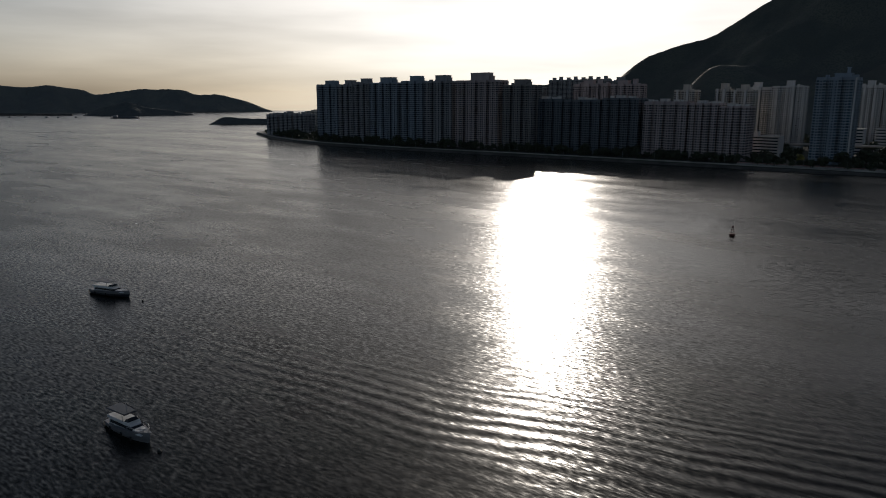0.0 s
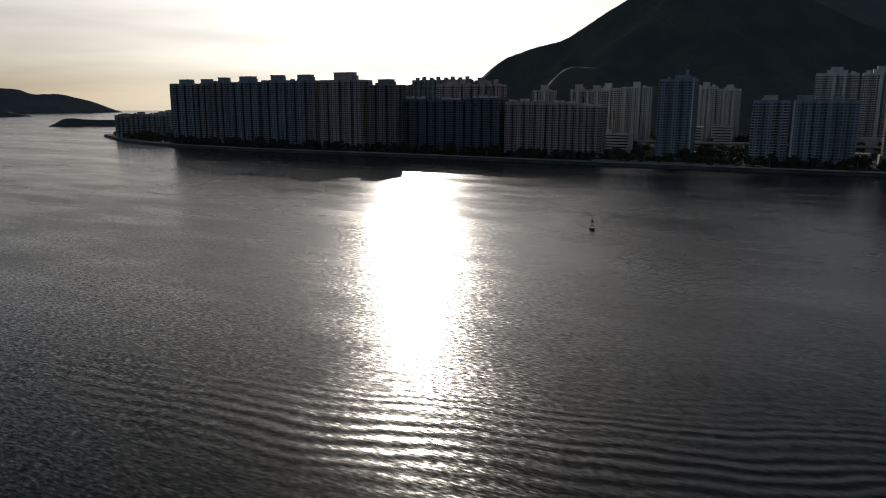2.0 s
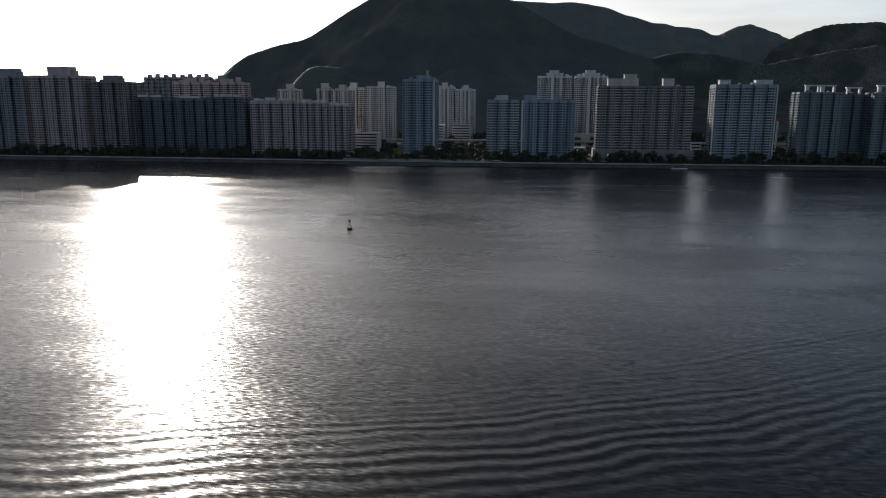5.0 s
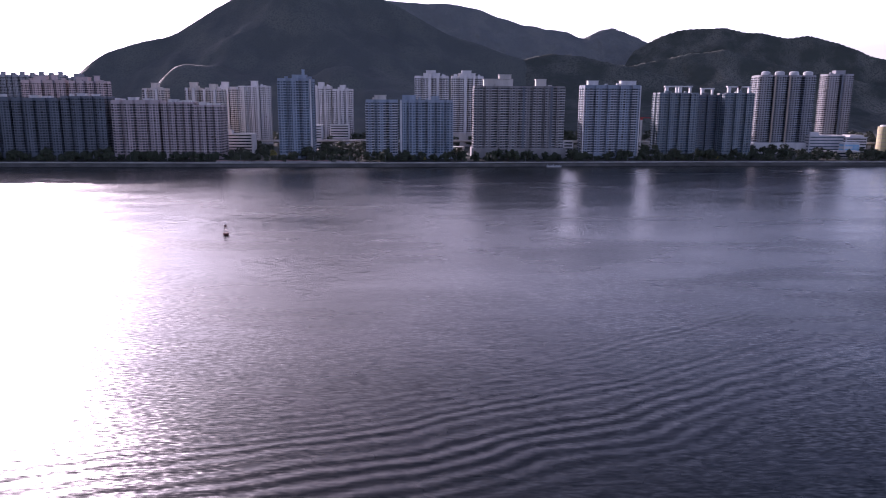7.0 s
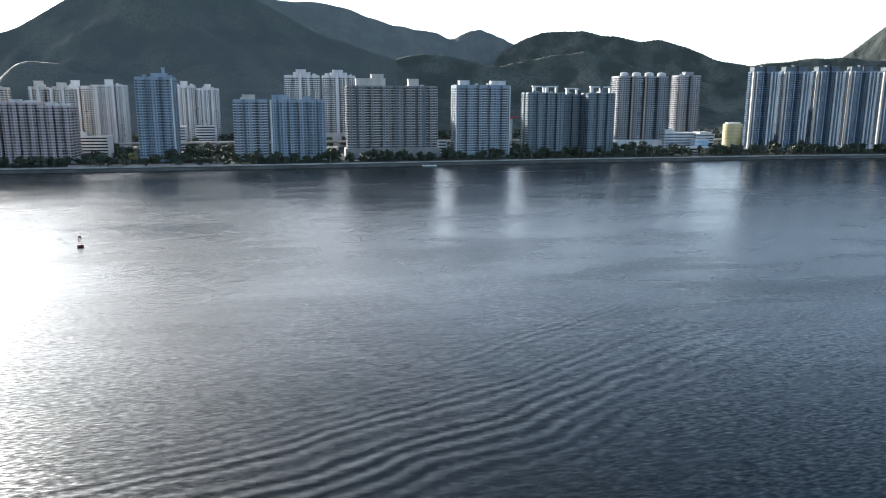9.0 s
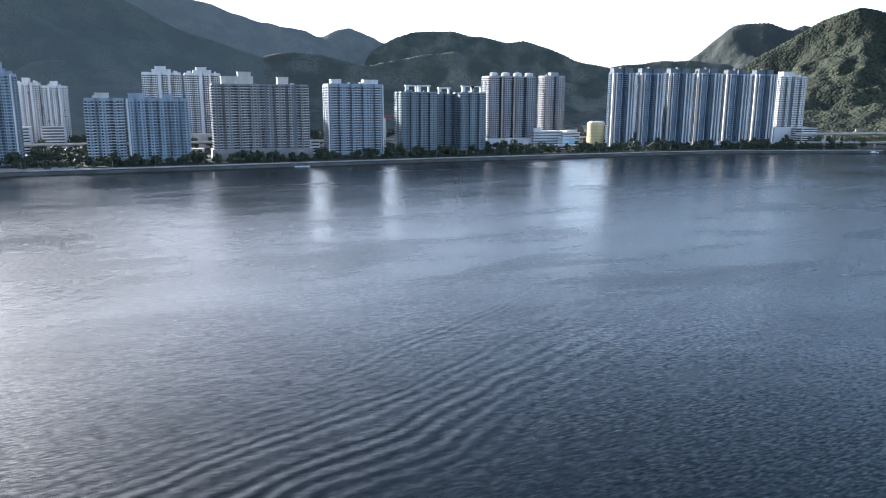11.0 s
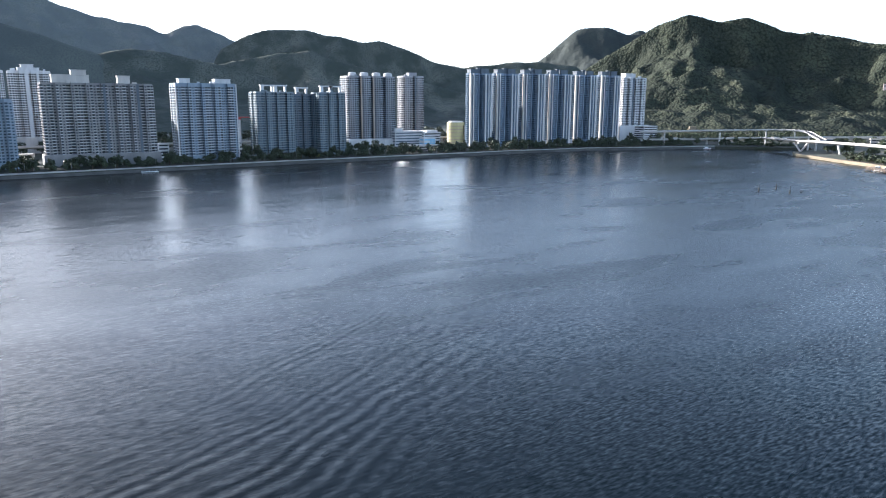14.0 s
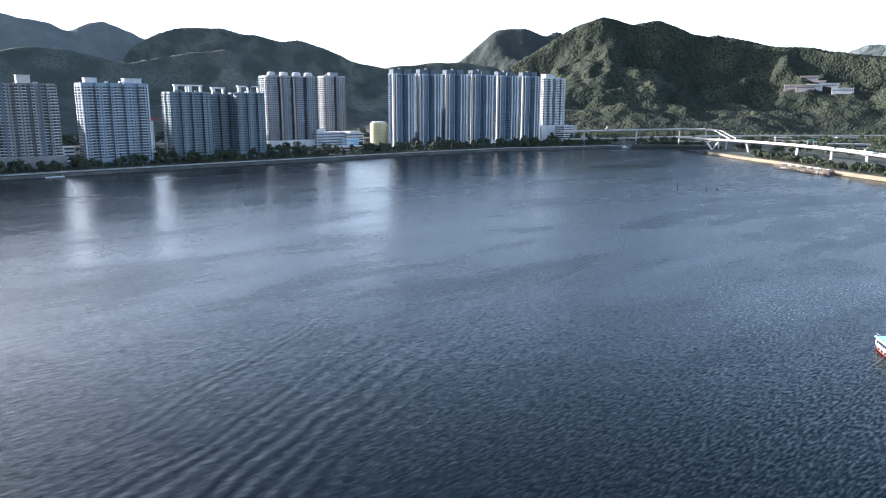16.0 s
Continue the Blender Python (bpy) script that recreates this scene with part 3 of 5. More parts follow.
def tower(label, x, y, plan, top, wall, glass=GLASS, base=3.6, storey=2.9, pane=0.74, bay=3.0, tall=1.75, ledges=True, ledge_mat=None, turn=0, cores=(), fins=(), podium=None,
          first=2, core_mat=None, name="apartment_tower"):
    """A block of flats. cores: roof boxes (x, width, depth, height); fins: pilasters (x, width, material); podium: (width, depth, height, material)."""
    t = empty(name, x, y, base, turn)
    H = top - base
    part("wall", prism(plan, 0, H), wall, t)
    n = len(plan)
    zs = np.arange(first, int(H / storey)) * storey + 0.7
    panes, sills = [], []
    ca, sa_ = math.cos(radians(turn)), math.sin(radians(turn))
    for i in range(n):
        p, q = plan[i], plan[(i + 1) % n]
        L = math.hypot(q[0] - p[0], q[1] - p[1])
        ny = -(q[0] - p[0]) / L
        nx = (q[1] - p[1]) / L
        wy = nx * sa_ + ny * ca
        if L < 1.1 or wy > 0.4:
            continue
        k = max(1, round(L / bay))
        for c in range(k):
            share = pane * (1.0, 0.62, 1.18, 0.8, 0.5)[(c + i * 2) % 5] if ledges or bay > 2.8 else pane
            panes.append(edge_boxes(p, q, [(c + 0.5) / k], L / k * min(share, 0.94), zs, tall * (1.0 if share > 0.5 else 0.75), -0.05, 0.06))
            if ledges and share > 0.5:
                sills.append(edge_boxes(p, q, [(c + 0.5) / k], L / k * min(share + 0.16, 0.98), zs - 0.62, 0.55, -0.05, 0.7 if share > 0.8 else 0.4))
    quads("glazing", np.concatenate(panes), glass, t)
    if sills:
        quads("ledge_course", np.concatenate(sills), ledge_mat or wall, t)
    xs, ys = [p[0] for p in plan], [p[1] for p in plan]
    inner = [(px * 0.985, (max(ys) / 2) + (py - max(ys) / 2) * 0.97) for px, py in plan]
    part("roof_parapet", prism(inner, H, H + 1.4), wall, t)
    for cx, cw, cd, ch in cores:
        c = part("lift_house", boxed(cx - cw / 2, max(ys) / 2 - cd / 2, H, cx + cw / 2, max(ys) / 2 + cd / 2, H + ch, bevel=0.25), core_mat or wall, t)
        part("lift_house_cap", boxed(cx - cw / 2 - 0.5, max(ys) / 2 - cd / 2 - 0.5, H + ch, cx + cw / 2 + 0.5, max(ys) / 2 + cd / 2 + 0.5, H + ch + 0.6), core_mat or wall, c)
    rr = random.Random(int(x * 7 + y))
    for _ in range(4):
        qx, qy, qs = rr.uniform(min(xs) * 0.8, max(xs) * 0.8), rr.uniform(5, max(ys) - 5), rr.uniform(1.2, 2.6)
        part("water_tank", boxed(qx - qs, qy - qs * 0.8, H + 1, qx + qs, qy + qs * 0.8, H + 1.4 + rr.uniform(1.2, 3.0), bevel=0.1), core_mat or wall, t)
    for fx, fw, fm in fins:
        fy = min(py for px, py in plan if abs(px - fx) < 6) if any(abs(px - fx) < 6 for px, py in plan) else 0
        part("pilaster", boxed(fx - fw / 2, fy - (2.4 if fw > 2.8 else 0.9), 0.4, fx + fw / 2, fy + 0.3, H + 0.6), fm, t)
    if podium:
        pw, pd, ph, pm = podium
        part("podium", boxed(-pw / 2, -4, 0, pw / 2, pd, ph, bevel=0.3), pm, t)
    return tagged(t, label, "apartment building")


P = PAINT
# towers at the head of the bay
for x0, x1, top, wall, n, core in ((-921, -873, 93, "bluegrey", 5, 7), (-870, -836, 92, "grey", 4, 8), (-834, -800, 94, "grey", 4, 8), (-798, -741, 94, "bluegrey", 6, 9),
                                   (-733, -691, 96, "bluegrey", 5, 8), (-686, -637, 95, "grey", 5, 9), (-629, -557, 95, "pink", 7, 11), (-549, -504, 88, "brown", 5, 8)):
    W_ = x1 - x0
    tower("tall slab apartment tower in shade against the sun", (x0 + x1) / 2, 812, zigzag(W_, 26, n if n % 2 else n + 1, 3, 4.2), top, P[wall], cores=((0, W_ * 0.42, 12, core), (W_ * 0.25, 5, 5, core * 0.6)))
for x0, x1, top in ((-1135, -1103, 41), (-1096, -1062, 44), (-1055, -1020, 43)):
    tower("mid-rise apartment block near the headland", (x0 + x1) / 2, 872, zigzag(x1 - x0, 22, 5, 3, 3.2), top, P["grey"], cores=((0, 8, 8, 4),), ledges=False)
tower("pale distant apartment block", -1210, 1050, zigzag(40, 22, 5, 3, 3.2), 45, P["cream"], ledges=False, cores=((6, 8, 8, 4),))
# far estate on the slope
for i, x0 in enumerate((-884, -846, -808, -770)):
    tower("far estate tower with small roof boxes", x0 + 18, 1500, zigzag(36, 24, 5, 3, 3.2), 116, P["grey"], ledges=False, cores=((-10, 7, 7, 6), (8, 7, 7, 8)))
tower("far grey estate tower with a roof box", -915, 1500, zigzag(34, 24, 5, 3, 3.2), 100, P["grey"], ledges=False, cores=((0, 7, 7, 6),))
tower("far estate tower beside the mountain foot", -684, 1450, zigzag(33, 24, 5, 3, 3.2), 110, P["grey"], ledges=False, cores=((0, 17, 9, 9),))
# second row
for x0, x1, top in ((-546, -488, 93), (-483, -438, 92)):
    tower("grey apartment tower in the second row", (x0 + x1) / 2, 1000, zigzag(x1 - x0, 26, 7, 3, 3.8), top, P["pink"], ledges=False, cores=((-8, 16, 10, 6), (10, 6, 6, 8)))
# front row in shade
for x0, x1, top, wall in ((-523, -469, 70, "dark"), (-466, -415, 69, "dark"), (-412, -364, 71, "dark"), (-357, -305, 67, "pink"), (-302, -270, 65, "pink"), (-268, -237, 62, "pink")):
    # White lift houses put the glint of the flat roofs into their colour.
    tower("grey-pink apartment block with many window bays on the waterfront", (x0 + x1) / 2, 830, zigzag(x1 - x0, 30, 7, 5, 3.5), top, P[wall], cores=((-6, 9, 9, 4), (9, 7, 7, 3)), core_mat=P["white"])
for x0, x1, top, y in ((-387, -358, 83, 1000), (-330, -312, 84, 1000), (-309, -281, 82, 1000), (-319, -282, 87, 1080), (-274, -232, 88, 1060)):
    tower("pale apartment tower with a roof box in the second row", (x0 + x1) / 2, y, zigzag(x1 - x0, 24, 5, 3, 3.5), top, P["white" if y > 1050 else "cream"], ledges=False,
          cores=((0, 9, 9, 8),), fins=((-(x1 - x0) / 3, 2.2, P["white"]), ((x1 - x0) / 6, 3, P["white"])))
# blue tower
tower("slender blue apartment tower with a roof mast", -155, 840, zigzag(38, 30, 5, 3, 3.8), 92, P["bluegrey"], GLASS_BLUE, cores=((4, 16, 12, 5), (8, 3, 3, 11)),
      fins=((-2, 1.5, P["bluegrey"]), (18, 1.5, P["white"])), ledge_mat=P["bluegrey"])
for x0, x1, top in ((-186, -154, 90), (-152, -121, 86)):
    tower("pale pair tower with rounded roof houses before the mountain", (x0 + x1) / 2, 1150, zigzag(x1 - x0, 24, 5, 3, 3.8), top, P["white"], ledges=False, cores=((0, 9, 9, 7),),
          fins=((-6, 3.0, P["white"]), (7, 3, P["white"])))
# grey-green wide block
tower("wide grey-green apartment block on the waterfront", -57, 840, zigzag(36, 28, 5, 3, 4.2), 69, P["bluegrey"], cores=((-2, 13, 10, 6),), core_mat=P["cream"], ledge_mat=P["white"])
tower("wide blue-grey apartment block with close window bays", -6, 842, zigzag(61, 30, 11, 5, 3.8), 69, P["bluegrey"], GLASS_BLUE, cores=((-20, 16, 10, 6), (10, 10, 8, 5)), ledge_mat=P["bluegrey"],
      fins=((-29, 1.8, P["white"]),))
for x0, x1 in ((-23, 27), (31, 78)):
    tower("tall white apartment tower with stepped roof houses", (x0 + x1) / 2, 1080, zigzag(x1 - x0, 30, 7, 3, 4.8), 104, P["white"], bay=2.6, ledges=False,
          cores=((0, 24, 14, 5), (-1, 14, 10, 9)), fins=((-3, 4, P["white"]), (9, 3, P["white"])), podium=(58, 26, 20, P["cream"]))
# brown-grey wide block
tower("wide brown-grey apartment block with balconies and tan roof houses", 101.5, 850, zigzag(105, 30, 15, 5, 3.5), 85, P["brown"], GLASS, cores=((-24, 34, 12, 9), (-16, 14, 10, 14), (26, 12, 10, 9)),
      core_mat=P["cream"], ledge_mat=P["white"], fins=((5, 2.5, P["dark"]), (37, 2.5, P["dark"])), podium=(110, 26, 12, P["brown"]))
# white and blue block
tower("white and blue-grey apartment block on the seawall", 212, 862, zigzag(67, 28, 9, 5, 4.2), 87, P["bluegrey"], cores=((-21, 12, 10, 6), (21, 18, 10, 6)), core_mat=P["white"], ledge_mat=P["white"],
      fins=((-33, 1.2, P["white"]), (33, 1.2, P["white"])))
# dark blocks with white roof frames
for x0, x1, top, y, wall in ((274, 321, 79, 880, "teal"), (327, 360, 77, 897, "dark"), (354, 389, 79, 880, "teal")):
    W_ = x1 - x0
    t = tower("dark grey-green apartment block with white roof frames", (x0 + x1) / 2, y, zigzag(W_, 28, 7 if W_ > 40 else 5, 3, 3.8), top, P[wall], GLASS_BLUE, ledge_mat=P["teal"])
    H = top - 3.6
    for fx in ((-W_ * 0.2, W_ * 0.15) if W_ > 34 else (-W_ * 0.15,)):
        fr = bmesh.new()
        box(fr, fx - 5, 8, H, fx - 1.5, 12, H + 8)
        box(fr, fx + 8, 8, H, fx + 10, 12, H + 8)
        box(fr, fx - 6, 7.5, H + 8, fx + 11, 12.5, H + 9.6)
        part("roof_frame", fr, P["white"], t)
# round-bay towers
rounded = tower("brown-grey apartment tower with round bays and white domes", 466, 950, lobes(76, 30, 4), 103, P["grey"], GLASS, cores=(), ledge_mat=P["bluegrey"], bay=2.6,
      fins=((-19, 2, P["tan"]), (0, 2, P["tan"])), podium=(84, 30, 14, P["white"]))
tower("slender grey-brown apartment tower", 593, 1050, lobes(40, 26, 2), 109, P["grey"], GLASS, cores=((0, 14, 10, 6),), ledge_mat=P["grey"], bay=2.6, fins=((0, 2.5, P["dark"]),))
# row of tall blue towers
for i, (x0, x1, top, y) in enumerate(((599, 644, 109, 905), (648, 696, 110, 907), (701, 751, 111, 910), (756, 809, 112, 913), (815, 870, 112, 917), (877, 928, 113, 921))):
    W_ = x1 - x0
    tower("tall blue-grey curtain-wall tower with white vertical bands", (x0 + x1) / 2, y, lobes(W_, 24, 2, 0.27), top, P["blue"], GLASS_BLUE, bay=2.4, pane=0.8, tall=2.1, ledges=False,
          cores=((-W_ * 0.24, 12, 10, 7), (W_ * 0.2, 14, 10, 8), (-W_ * 0.02, 5, 5, 9)), core_mat=P["dark"],
          # Cream pilaster at the left edge is added to show a sunlit strip.
          fins=((-W_ * 0.47, 3.0, P["cream"]), (-W_ * 0.36, 1.2, P["white"]), (W_ * 0.12, 2.4, P["white"]), (W_ * 0.24, 1.4, P["white"]), (W_ * 0.34, 2.4, P["white"]), (-W_ * 0.16, 1.2, P["bluegrey"])))
tower("white apartment tower on a banded podium", 967, 930, zigzag(57, 30, 7, 3, 4.8), 111, P["white"], cores=((-2, 24, 12, 8),), ledges=False, fins=((-4, 2.5, P["dark"]),), podium=(72, 34, 27, P["white"]))
for dx, r in ((-28, 5.5), (-9.5, 6), (9.5, 6), (28, 6)):
    dome = bmesh.new()
    bmesh.ops.create_cone(dome, cap_ends=True, segments=14, radius1=r, radius2=r, depth=5, matrix=Matrix.Translation((dx, 11, 101.9)))
    bmesh.ops.create_uvsphere(dome, u_segments=14, v_segments=6, radius=r, matrix=Matrix.Translation((dx, 11, 104.2)) @ Matrix.Diagonal((1, 1, 0.35, 1)))
    part("roof_dome", dome, P["white"], rounded)


def ground_height(x, y):
    """The height of the hills, or of the flat land, at a place."""
    z = 3.6
    for x0, y0, step, Z in SLOPES:
        i, j = int((y - y0) / step), int((x - x0) / step)
        if 0 <= i < Z.shape[0] and 0 <= j < Z.shape[1]:
            z = max(z, float(Z[i, j]))
    return z


# ---- low buildings behind the promenade ----
def low_block(name, label, x, y, W_, D, top, wall, bands=None, storey=3.4, roof=None, turn=0, category="building", base=3.6):
    """A low building with bands of windows round it and a thin roof edge."""
    t = empty(name, x, y, base, turn)
    H = top - base
    part("wall", boxed(-W_ / 2, 0, 0, W_ / 2, D, H, bevel=0.15), wall, t)
    part("roof_edge", boxed(-W_ / 2 - 0.5, -0.5, H, W_ / 2 + 0.5, D + 0.5, H + 0.7), roof or wall, t)
    k = max(1, int(H / storey))
    for i in range(k):
        z = 1.2 + i * H / k
        part("window_band", boxed(-W_ / 2 + 1.2, -0.12, z, W_ / 2 - 1.2, 0.1, z + H / k * 0.42), bands or GLASS, t)
        part("window_band", boxed(-W_ / 2 - 0.12, 1.2, z, -W_ / 2 + 0.1, D - 1.2, z + H / k * 0.42), bands or GLASS, t)
    return tagged(t, label, category)


school = low_block("school_building", "white banded school building behind the promenade", -238, 900, 38, 22, 28, P["white"])
part("stair_tower", boxed(-19, 2, 0, -6, 12, 30), P["white"], school)
low_block("low_building", "small white low building between trees", -170, 1060, 26, 18, 34, P["white"])
low_block("low_building", "small white low building under the mountain", -135, 1090, 28, 18, 34, P["white"])
low_block("low_building", "white stepped low building beside trees", -82, 1150, 34, 20, 40, P["white"])
low_block("house", "small white house among trees", 166, 880, 12, 12, 22, P["white"])
low_block("hall_building", "low pale hall with a flat roof on the waterfront", 500, 868, 52, 26, 11, P["cream"])
long_low = low_block("office_building", "long dark building with white storey bands", 517, 940, 47, 26, 27, P["white"], bands=P["dark"])
part("roof_house", boxed(-20, 6, 23.4, -8, 14, 28), P["white"], long_low)
hall = low_block("community_hall", "white hall with a pale blue sign panel", 553, 935, 28, 20, 25, P["white"])
part("gable", prism([(-9, 0.2), (9, 0.2), (9, 18), (-9, 18)], 21.4, 25), P["white"], hall)
signed = low_block("pavilion", "small pale blue panelled pavilion on the waterfront", 530, 905, 20, 12, 20, P["white"], bands=P["skyblue"], storey=5)
part("sign_panel", boxed(1, -0.35, 3, 9, -0.14, 14), P["skyblue"], signed, "pale blue sign panel with plain white bars")
for z in (6.0, 8.6, 11.0):
    part("sign_bar", boxed(2.0, -0.5, z, 8.0, -0.36, z + 0.7), P["white"], signed)
low_block("car_park", "white banded annexe beside the yellow drum", 632, 945, 17, 22, 34, P["white"], bands=P["grey"])
drum = empty("drum_building", 616, 968, 3.6)
ring = [(13.5 * math.cos(radians(a)), 13.5 * math.sin(radians(a))) for a in range(0, 360, 12)]
part("wall", prism(ring, 0, 35), P["yellow"], drum)
for z in (4, 9, 14, 19, 24, 29):
    part("ring_band", prism([(x * 1.02, y * 1.02) for x, y in ring], z, z + 0.9), P["tan"], drum)
part("roof_deck", prism([(x * 0.8, y * 0.8) for x, y in ring], 35, 37), P["white"], drum)
tagged(drum, "round pale yellow drum building with ring bands", "building")
podium7 = low_block("podium_building", "white banded podium at the foot of the end tower", 985, 905, 34, 30, 29, P["white"])
low_block("shed", "long pale shed behind the seawall", 20, 905, 40, 14, 13, P["cream"])
low_block("shed", "pale low shed beside the dark blocks", 258, 905, 26, 14, 12, P["cream"])

# tower crane
crane = empty("tower_crane", 285, 985, 3.6)
part("mast", boxed(-1.1, -1.1, 0, 1.1, 1.1, 44), P["white"], crane)
jib = bmesh.new()
for s in range(12):
    box(jib, -14 + s * 2.6, -0.7, 44.2 + 0.05 * (s % 2), -11.6 + s * 2.6, 0.7, 45.6)
part("jib", jib, RED, crane)
part("cab", boxed(-1.6, -1.6, 42, 1.6, 1.6, 44.2), RED, crane)
tagged(crane, "white tower crane with a red jib", "crane")


# ---- elevated roads and the river bridge ----
def deck(name, label, line, width, thick, mat, rail=True, piers=0, pier_w=2.2, ground=3.6):
    """A road deck along a line (x, y, z), with parapets and piers."""
    t = empty(name, *line[0])
    o = Vector(line[0])
    fine = []
    for (a, b) in zip(line, line[1:]):
        for k in range(6):
            fine.append(Vector(a).lerp(Vector(b), k / 6))
    fine.append(Vector(line[-1]))
    for _ in range(8):
        fine = [fine[0]] + [(fine[i - 1] + fine[i] * 2 + fine[i + 1]) / 4 for i in range(1, len(fine) - 1)] + [fine[-1]]
    def band(nm, offs, m):
        bm = bmesh.new()
        rows = []
        for i, p in enumerate(fine):
            d = fine[min(i + 1, len(fine) - 1)] - fine[max(i - 1, 0)]
            nrm = Vector((-d.y, d.x, 0)).normalized()
            rows.append([bm.verts.new(p - o + nrm * a + Vector((0, 0, z))) for a, z in offs])
        for r, s in zip(rows, rows[1:]):
            for k in range(len(offs)):
                bm.faces.new((r[k], s[k], s[(k + 1) % len(offs)], r[(k + 1) % len(offs)]))
        bm.faces.new(rows[0]), bm.faces.new(rows[-1][::-1])
        bmesh.ops.recalc_face_normals(bm, faces=bm.faces[:])
        return part(nm, bm, m, t)
    h = width / 2
    band("girder", [(-h, 0), (h, 0), (h * 0.9, -thick * 0.5), (h * 0.45, -thick), (-h * 0.45, -thick), (-h * 0.9, -thick * 0.5)], mat)
    band("roadway", [(-h + 0.7, 0.03), (h - 0.7, 0.03), (h - 0.7, 0.1), (-h + 0.7, 0.1)], ASPHALT)
    if rail:
        for s in (-1, 1):
            band("parapet", [(s * h, 0), (s * (h - 0.4), 0), (s * (h - 0.4), 1.1), (s * h, 1.1)], mat)
    if piers:
        for i in range(piers // 2, len(fine), piers):
            p = fine[i]
            b = bmesh.new()
            box(b, p.x - o.x - pier_w / 2, p.y - o.y - pier_w / 2, ground - o.z, p.x - o.x + pier_w / 2, p.y - o.y + pier_w / 2, p.z - o.z - thick * 0.9)
            part("pier", b, mat, t)
    return tagged(t, label, "bridge")


deck("elevated_road", "long pale elevated road behind the towers", [(-430, 960, 15), (-200, 975, 17), (0, 985, 17), (250, 990, 16), (450, 1010, 15), (650, 1000, 15), (900, 985, 15)], 13, 1.8, BRIDGE_CONCRETE, piers=3)
deck("flyover", "pale curved flyover above the river mouth", [(860, 815, 25), (940, 790, 26), (1010, 752, 27), (1062, 722, 28), (1070, 688, 28), (1040, 650, 27), (985, 610, 24), (952, 578, 20.5)], 9, 1.8,
     BRIDGE_CONCRETE, piers=7, pier_w=1.8, ground=-2)
deck("flyover", "lower pale road deck before the wooded hill", [(880, 830, 12), (967, 790, 12), (1062, 762, 13), (1150, 720, 14), (1300, 640, 14), (1450, 500, 14)], 12, 1.6, BRIDGE_CONCRETE, piers=5, ground=-2)
river_bridge = deck("river_bridge", "pale concrete road bridge on slanted piers", [(1010, 700, 17.5), (962, 640, 18), (949, 600, 18.2), (938, 545, 18.3), (902, 458, 18), (853, 386, 17.5), (807, 330, 17), (730, 235, 16), (640, 120, 14)], 16, 2.0, BRIDGE_CONCRETE)
o = Vector((1010, 700, 17.5))
for cx, cy, spread in ((950, 607, 13), (937, 545, 5)):
    for s in ((-1, 1) if spread > 8 else (1,)):
        leg = tube([Vector((cx, cy, 3.0)) - o, Vector((cx + s * spread * 0.35, cy + s * spread, 16.4)) - o], [1.1, 1.5], 6)
        part("slanted_pier", leg, BRIDGE_CONCRETE, river_bridge)
for cx, cy in ((905, 465), (868, 408), (828, 355), (785, 303)):
    part("pier", boxed(cx - o.x - 1.2, cy - o.y - 1.2, 3.0 - o.z, cx - o.x + 1.2, cy - o.y + 1.2, 15.8 - o.z), BRIDGE_CONCRETE, river_bridge)
deck("highway", "busy road at the foot of the wooded hill", [(1000, 900, 8), (1150, 830, 8), (1300, 720, 9), (1400, 560, 10), (1420, 380, 10), (1400, 150, 10)], 22, 1.2, BRIDGE_CONCRETE, piers=4)
gantry = empty("sign_gantry", 893, 444, 18)
part("post", boxed(-8.4, -0.3, -0.3, -7.8, 0.3, 8), STEEL, gantry)
part("post", boxed(7.8, -0.3, -0.3, 8.4, 0.3, 8), STEEL, gantry)
part("beam", boxed(-8.4, -0.4, 7.2, 8.4, 0.4, 8), STEEL, gantry)
GREEN_SIGN = material("green_road_sign", (0.03, 0.20, 0.13), 0.5, grain=0.05, stain=0.1)
for sx_ in (-5, 1, 5):
    part("sign_panel", boxed(sx_ - 1.8, -0.6, 5.0, sx_ + 1.8, -0.42, 9.0, bevel=0.05), GREEN_SIGN, gantry)
tagged(gantry, "green road signs on a steel gantry", "road sign")

# rock cutting at the hill's foot
cut = empty("retaining_wall", 1235, 1010, 3.6, -40)
for i in range(3):
    part("terrace", boxed(-14 + i * 4, i * 7, 0, 14 - i * 3, i * 7 + 9, 8 + i * 5, bevel=0.5), TAN_STONE, cut)
tagged(cut, "stepped pale concrete retaining wall on the hill foot", "wall")

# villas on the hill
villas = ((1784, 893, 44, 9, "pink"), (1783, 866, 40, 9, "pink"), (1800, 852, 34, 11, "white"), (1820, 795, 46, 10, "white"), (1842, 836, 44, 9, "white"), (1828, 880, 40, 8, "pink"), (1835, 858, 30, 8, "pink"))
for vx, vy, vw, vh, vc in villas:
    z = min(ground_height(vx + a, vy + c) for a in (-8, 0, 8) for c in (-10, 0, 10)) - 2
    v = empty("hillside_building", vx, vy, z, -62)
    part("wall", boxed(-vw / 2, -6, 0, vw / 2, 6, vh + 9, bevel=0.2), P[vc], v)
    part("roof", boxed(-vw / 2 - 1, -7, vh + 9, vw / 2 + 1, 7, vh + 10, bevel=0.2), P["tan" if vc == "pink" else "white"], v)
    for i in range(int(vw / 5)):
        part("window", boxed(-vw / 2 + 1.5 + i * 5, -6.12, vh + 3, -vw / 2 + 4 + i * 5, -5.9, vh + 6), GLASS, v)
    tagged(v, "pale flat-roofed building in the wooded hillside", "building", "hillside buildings")
